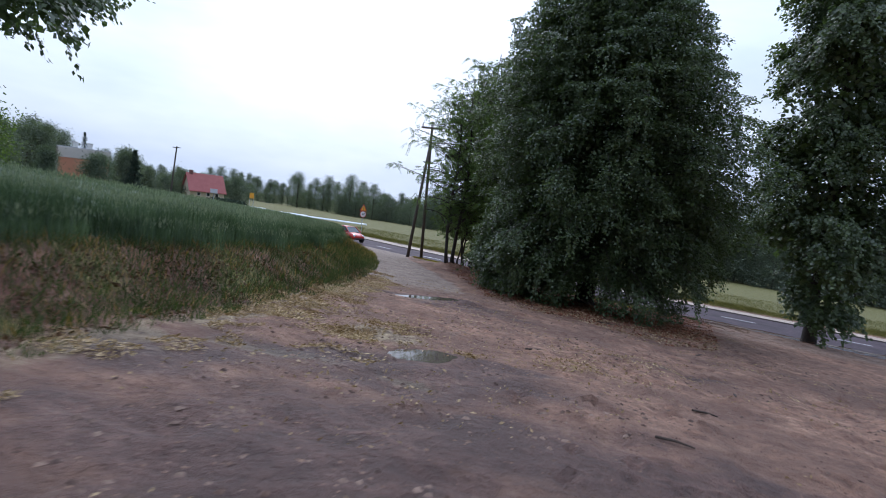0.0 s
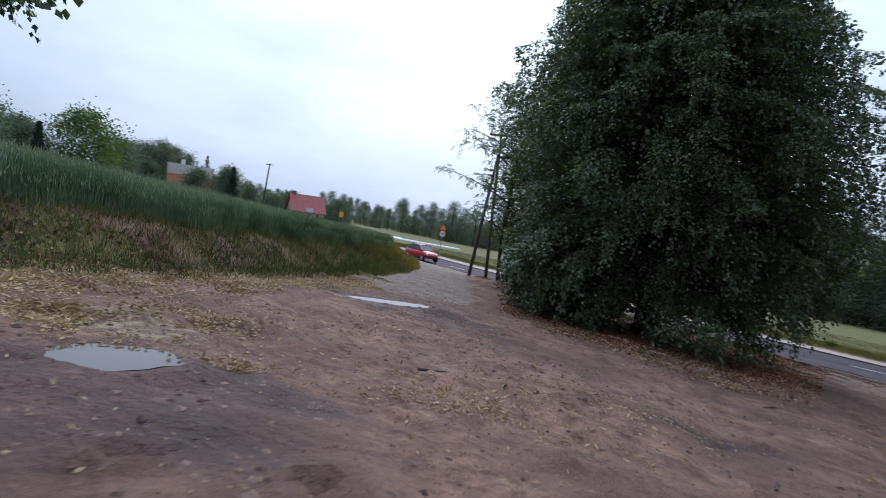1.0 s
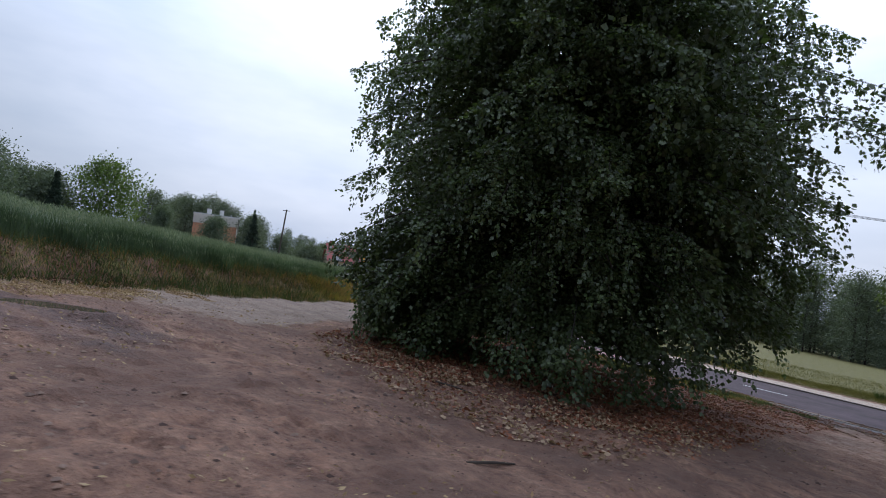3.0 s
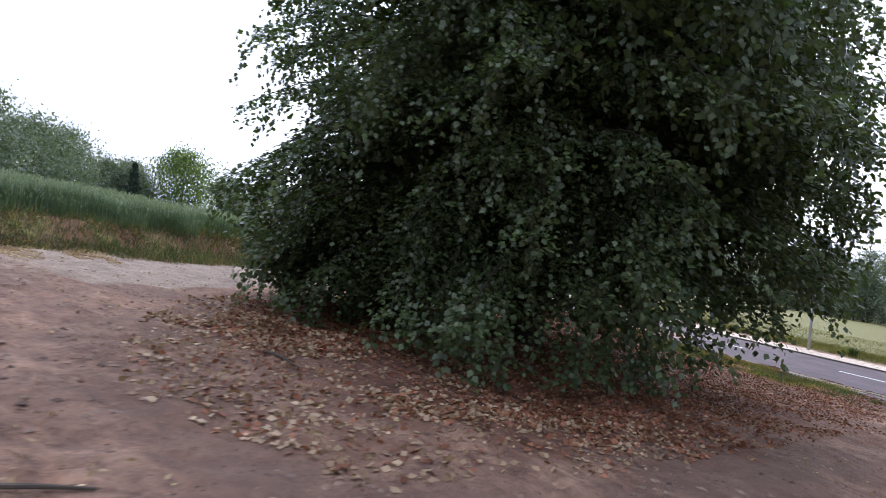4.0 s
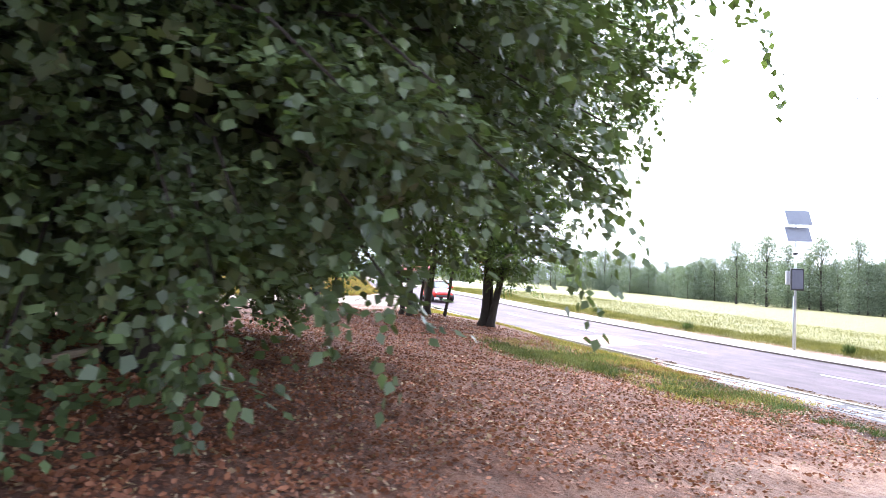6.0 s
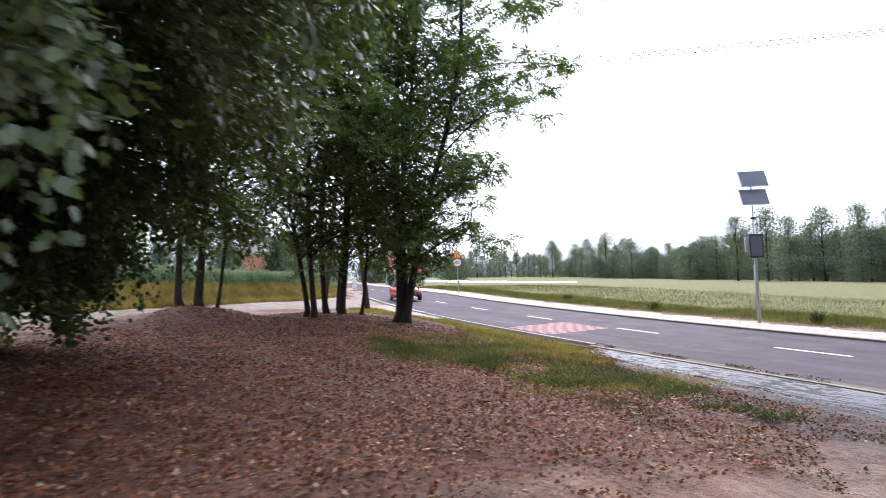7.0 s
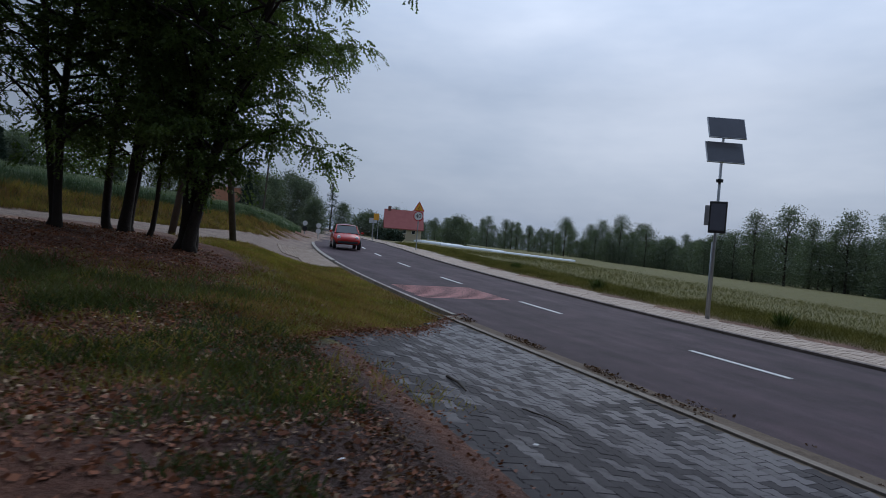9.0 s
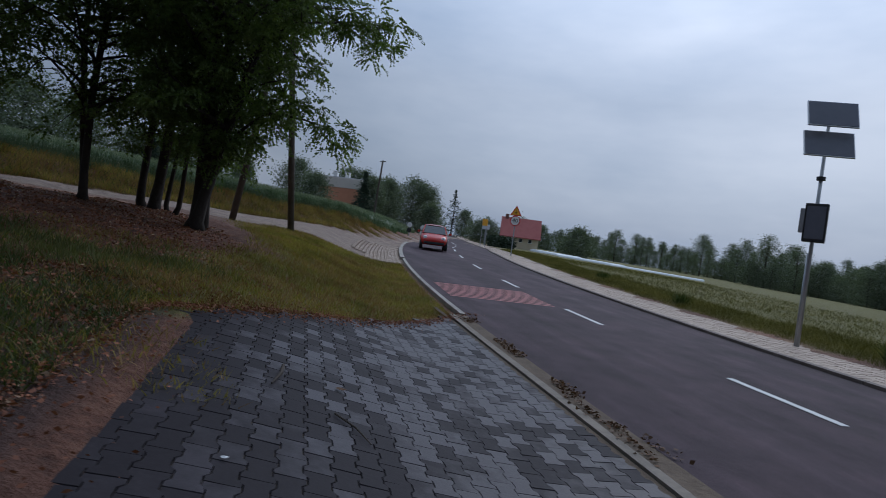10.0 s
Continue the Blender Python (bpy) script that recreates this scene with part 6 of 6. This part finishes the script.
b0, b1 = Vector((-36.4, 54.3)), Vector((-33.05, 56.7))
mid_b = (b0 + b1) / 2
turn_b = math.degrees(math.atan2(b1.y - b0.y, b1.x - b0.x))
hall = thing("orange_building", "building with orange lower and pale upper walls under a sloping roof", "building", (mid_b.x, mid_b.y, gz(mid_b.x, mid_b.y) - 0.55), turn_b)
Wb, Db = (b1 - b0).length, 6.4
part("lower_wall", box((Wb, 0.3, 4.6), (0, 0.15, 0.85), 0.02), M_ORANGE, hall, "orange plaster wall")
part("upper_wall", box((Wb + 0.1, 0.4, 0.95), (0, 0.17, 3.62), 0.02), M_LIGHTWALL, hall, "pale plaster band")
for sgn in (-1, 1):
    bm = bmesh.new()
    prof = [(0.36, -1.4), (Db, -1.4), (Db, 2.6), (0.36, 4.05)]
    va = [bm.verts.new((sgn * Wb / 2, y, z)) for y, z in prof]
    vb = [bm.verts.new((sgn * (Wb / 2 - 0.2), y, z)) for y, z in prof]
    for f in (va, vb[::-1], *[(va[i], vb[i], vb[(i + 1) % 4], va[(i + 1) % 4]) for i in range(4)]):
        bm.faces.new(f)
    bmesh.ops.recalc_face_normals(bm, faces=bm.faces)
    part("side_wall", bm, M_LIGHTWALL, hall, "pale plaster side wall")
part("rear_wall", box((Wb - 0.42, 0.2, 4.0), (0, Db - 0.1, 0.6), 0.01), M_LIGHTWALL, hall)
roof_b = part("roof", box((Wb + 0.3, Db + 0.1, 0.12), (0, 0, 0), 0.01), M_GREYBOX, hall)
roof_b.matrix_basis = pose(0, 0.4 + Db / 2, 3.42, -math.degrees(math.atan2(1.45, Db)), 0, 0)
for dx, dy in ((-0.75, 0.7), (0.45, 0.7)):
    stack = part("chimney", box((0.4, 0.4, 0.8), (dx, dy, 4.25), 0.02), M_WHITEPAINT, hall)
    part("chimney_cap", box((0.48, 0.48, 0.06), (dx, dy, 4.68), 0.01), M_GREYBOX, stack)
part("vent_pipe", tube([(1.3, 2.4, 3.3), (1.3, 2.4, 4.5)], [0.06, 0.06], 8), M_STEEL, hall)
part("door", box((0.06, 0.55, 1.3), (Wb / 2 + 0.02, 0.9, 1.6), 0.01), M_ORANGE, hall, "orange-brown door")
for k in range(4):
    window(hall, (Wb / 2 + 0.02, 2.6 + 0.8 * k, 1.7), 0.42, 0.9, 90)

# low foil tunnels on the far field, hedge and white shed by the house
def tunnel(p0, p1, r):
    p0, p1 = Vector((*p0, gz(*p0))), Vector((*p1, gz(*p1)))
    d = (p1 - p0).normalized()
    side = d.cross(Vector((0, 0, 1))).normalized()
    bm = bmesh.new()
    prev = None
    for i in range(17):
        p = p0.lerp(p1, i / 16)
        p.z = gz(p.x, p.y)
        k = r * (1.0 if i % 2 else 0.97)
        ring = [bm.verts.new(p + side * k * math.cos(a) + Vector((0, 0, k * 0.85 * math.sin(a) - 0.05))) for a in np.linspace(0, math.pi, 9)]
        if prev:
            for j in range(8):
                bm.faces.new((prev[j], prev[j + 1], ring[j + 1], ring[j]))
        else:
            bm.faces.new(ring)
        prev = ring
    bm.faces.new(prev[::-1])
    ob = part("foil_tunnel", bm, M_FOIL, None, smooth=True)
    tagged(ob, "long low white foil tunnel on the field", "tunnel", "foil tunnels")


tunnel((-11.5, 85.5), (-20.5, 82.5), 0.30)
tunnel((-20.0, 84.5), (-27.0, 81.5), 0.38)
tunnel((-26.5, 86.0), (-33.0, 84.5), 0.45)

rng = np.random.default_rng(77)
hedge = thing("hedge", "dark clipped hedge by the roadside house", "hedge", (-26.2, 69.9, gz(-26.2, 69.9)), -36)
n = 2600
pos = rng.uniform(-1, 1, (n, 3)) * np.array((3.0, 0.8, 0.55)) + np.array((0, 0, 0.5))
part("stem", tube([(0, 0, -0.3), (0, 0, 0.8)], [0.06, 0.03], 6), M_BARK, hedge)
quads_obj("foliage", leaves(rng, pos, rng.normal(0, 1, (n, 3)), rng.uniform(0.15, 0.3, n), rng.uniform(0.12, 0.25, n)), 4, M_FIR, hedge)

# ---------------------------------------------------------------- red car
def resize(ob, k):
    """Makes a thing and its parts k times as large, about its own base."""
    for o in ob.children_recursive:
        o.location = o.location * k
        o.data.transform(Matrix.Scale(k, 4))


def red_car(at, turn):
    car = thing("car", "small red hatchback with round headlights on the asphalt road", "car", at, turn)
    # x forward, y left; half widths and heights at stations along the body
    st = [(-1.72, 0.60, 0.42, 0.86), (-1.60, 0.74, 0.30, 0.98), (-1.15, 0.80, 0.26, 1.00), (-0.4, 0.81, 0.26, 0.98), (0.4, 0.81, 0.26, 0.96), (0.75, 0.80, 0.26, 0.94), (1.25, 0.76, 0.28, 0.84), (1.60, 0.66, 0.32, 0.70), (1.76, 0.50, 0.38, 0.58)]
    bm = bmesh.new()
    rings = []
    for x, w, z0, z1 in st:
        rings.append([bm.verts.new((x, y, z)) for y, z in ((-w * 0.9, z0), (-w, z0 + 0.14), (-w * 1.0, (z0 + z1) / 2 + 0.05), (-w * 0.93, z1 - 0.04), (-w * 0.6, z1 + 0.015), (0, z1 + 0.03), (w * 0.6, z1 + 0.015), (w * 0.93, z1 - 0.04), (w * 1.0, (z0 + z1) / 2 + 0.05), (w, z0 + 0.14), (w * 0.9, z0))])
    for a, b in zip(rings, rings[1:]):
        for i in range(11):
            bm.faces.new((a[i], b[i], b[(i + 1) % 11], a[(i + 1) % 11]))
    bm.faces.new(rings[0])
    bm.faces.new(rings[-1][::-1])
    bmesh.ops.recalc_face_normals(bm, faces=bm.faces)
    body = part("body", bm, M_CARRED, car, smooth=True)
    roof_st = [(-1.55, 0.66, 1.02), (-1.25, 0.60, 1.34), (-0.7, 0.58, 1.46), (-0.1, 0.58, 1.48), (0.3, 0.58, 1.42)]
    bm = bmesh.new()
    rr = [[bm.verts.new((x, k * w, z - 0.05 * abs(k) ** 3)) for k in (-1, -0.5, 0, 0.5, 1)] for x, w, z in roof_st]
    rr2 = [[bm.verts.new(v.co - Vector((0, 0, 0.05))) for v in r] for r in rr]
    for a, b, up in ((rr, rr, True), (rr2, rr2, False)):
        for i in range(4):
            for j in range(4):
                f = (a[i][j], a[i + 1][j], a[i + 1][j + 1], a[i][j + 1])
                bm.faces.new(f if not up else f[::-1])
    for i in range(4):
        for j in (0, 4):
            bm.faces.new((rr[i][j], rr[i + 1][j], rr2[i + 1][j], rr2[i][j]))
    bmesh.ops.recalc_face_normals(bm, faces=bm.faces)
    part("roof", bm, M_CARRED, car, smooth=True)

    def pane(name, pts):
        bm = bmesh.new()
        f = bm.faces.new([bm.verts.new(p) for p in pts])
        r = bmesh.ops.extrude_face_region(bm, geom=[f])
        n = f.normal if f.normal.length else Vector((0, 0, 1))
        f.normal_update()
        for v in r["geom"]:
            if isinstance(v, bmesh.types.BMVert):
                v.co += f.normal * 0.02
        bmesh.ops.recalc_face_normals(bm, faces=bm.faces)
        part(name, bm, M_CARGLASS, car)

    pane("windscreen", [(0.92, -0.64, 0.95), (0.92, 0.64, 0.95), (0.28, 0.55, 1.39), (0.28, -0.55, 1.39)])
    pane("rear_window", [(-1.60, 0.60, 1.02), (-1.60, -0.60, 1.02), (-1.27, -0.52, 1.32), (-1.27, 0.52, 1.32)])
    for sg in (-1, 1):
        pane("side_window", [(0.78, sg * 0.75, 0.97), (0.30, sg * 0.60, 1.37), (-0.45, sg * 0.60, 1.42), (-0.45, sg * 0.77, 0.99)])
        pane("quarter_window", [(-0.52, sg * 0.77, 0.99), (-0.52, sg * 0.60, 1.42), (-1.15, sg * 0.61, 1.33), (-1.42, sg * 0.74, 1.02)])
        part("pillar", tube([(0.94, sg * 0.70, 0.94), (0.30, sg * 0.585, 1.40)], [0.035, 0.03], 6), M_CARRED, car)
        part("mirror", box((0.14, 0.16, 0.12), (0.62, sg * 0.92, 1.0), 0.03), M_CARRED, car)
        lamp = part("headlight", tube([(1.48, sg * 0.52, 0.66), (1.66, sg * 0.50, 0.64)], [0.12, 0.10], 14), M_LAMPGLASS, car)
        part("tail_light", box((0.06, 0.12, 0.26), (-1.68, sg * 0.62, 0.80), 0.02), M_SIGNRED, car)
        part("sill", box((1.5, 0.06, 0.10), (0, sg * 0.80, 0.27), 0.02), M_BLACK, car)
        for wx in (-1.12, 1.16):
            w = part("wheel", tube([(wx, sg * 0.62, 0.29), (wx, sg * 0.64, 0.29), (wx, sg * 0.78, 0.29), (wx, sg * 0.80, 0.29)], [0.26, 0.29, 0.29, 0.26], 22), M_TYRE, car, "black tyre")
            part("rim", tube([(wx, sg * 0.79, 0.29), (wx, sg * 0.815, 0.29)], [0.20, 0.17], 16), M_RIM, w, "silver rim")
    part("front_bumper", box((0.12, 1.16, 0.14), (1.72, 0, 0.40), 0.04), M_BLACK, car)
    part("rear_bumper", box((0.10, 1.30, 0.16), (-1.73, 0, 0.42), 0.04), M_CARRED, car)
    return car


p = at_road(-28.0, -1.05)
q = at_road(-27.0, -1.05)
resize(red_car((p.x, p.y, p.z + 0.005), math.degrees(math.atan2(q.y - p.y, q.x - p.x))), 1 / S)

# ---------------------------------------------------------------- small litter on the lot and apron
def stick(a, b, r, label="dark fallen twig lying on the paving"):
    a, b = Vector(a), Vector(b)
    m = a.lerp(b, 0.5) + Vector((0.01, 0.015, 0.004))
    tagged(part("twig", tube([a, m, b], [r, r * 0.9, r * 0.5], 6), M_TWIG, None), label, "twig", "twigs on the ground")


def apron_at(s, v, dz=0.012):
    return (s * U[0] + v * N[0], s * U[1] + v * N[1], apron_z(s, v) + dz)


stick(apron_at(-5.75, 26.15), apron_at(-5.35, 26.10), 0.012)
stick(apron_at(-5.15, 26.45), apron_at(-4.85, 26.62), 0.006)


def scrap(at, size, turn, mat, name, label, category):
    """A small crumpled flake lying flat."""
    r = random.Random(int(turn * 10))
    ring = [(size * math.cos(k * math.tau / 7) * r.uniform(0.7, 1.2), size * 0.65 * math.sin(k * math.tau / 7) * r.uniform(0.7, 1.2), r.uniform(0.0, 0.006)) for k in range(7)]
    bm = bmesh.new()
    hub = bm.verts.new((0, 0, 0.007))
    rim = [bm.verts.new(q) for q in ring]
    for k in range(7):
        bm.faces.new((hub, rim[k], rim[(k + 1) % 7]))
    ob = part(name, bm, mat, None)
    ob.matrix_basis = pose(*at, 0, 0, turn)
    tagged(ob, label, category)


scrap(apron_at(-4.33, 25.98), 0.022, 20, M_WHITEPAINT, "paper_scrap", "small white paper scrap on the wet paving", "litter")
scrap((9.48, 23.34, float(surface(9.48, 23.34)) + 0.012), 0.020, 75, M_WHITEPAINT, "paper_scrap", "small white paper scrap among fallen leaves", "litter")
scrap(apron_at(-4.65, 25.36), 0.014, 130, M_SIGNYELLOW, "yellow_leaf", "single yellow leaf on the dark paving", "leaf")
scrap(apron_at(-5.61, 26.51), 0.040, 200, M_BROWNLEAF, "leaf_clump", "clump of brown leaves on the paving", "leaf litter")
for x, y, ang, ln in ((2.2, 5.3, 0.4, 0.35), (3.2, 6.4, 1.2, 0.3), (1.3, 3.9, -0.5, 0.28), (0.8, 7.1, 0.2, 0.4), (4.4, 10.2, 0.9, 0.45), (3.3, 12.9, -0.3, 0.5)):
    stick((x, y, gz(x, y) + 0.012), (x + ln * math.cos(ang), y + ln * math.sin(ang), gz(x + ln * math.cos(ang), y + ln * math.sin(ang)) + 0.012), 0.012, "dark fallen twig lying on the earth")

# a pale bare branch under the big tree
a, b = (4.04, 16.5, gz(4.04, 16.5) + 0.05), (3.62, 18.0, gz(3.62, 18.0) + 0.1)
tagged(part("fallen_branch", tube([a, (3.9, 17.2, gz(3.9, 17.2) + 0.13), b], [0.035, 0.03, 0.018], 7), M_PALEWOOD, None), "pale bare branch lying on the leaf litter", "branch")

# ---------------------------------------------------------------- from plan units to metres
for ob in scene.objects:
    if ob.type in ("MESH", "EMPTY"):
        ob.location = ob.location * S
for me in bpy.data.meshes:
    me.transform(Matrix.Scale(S, 4))
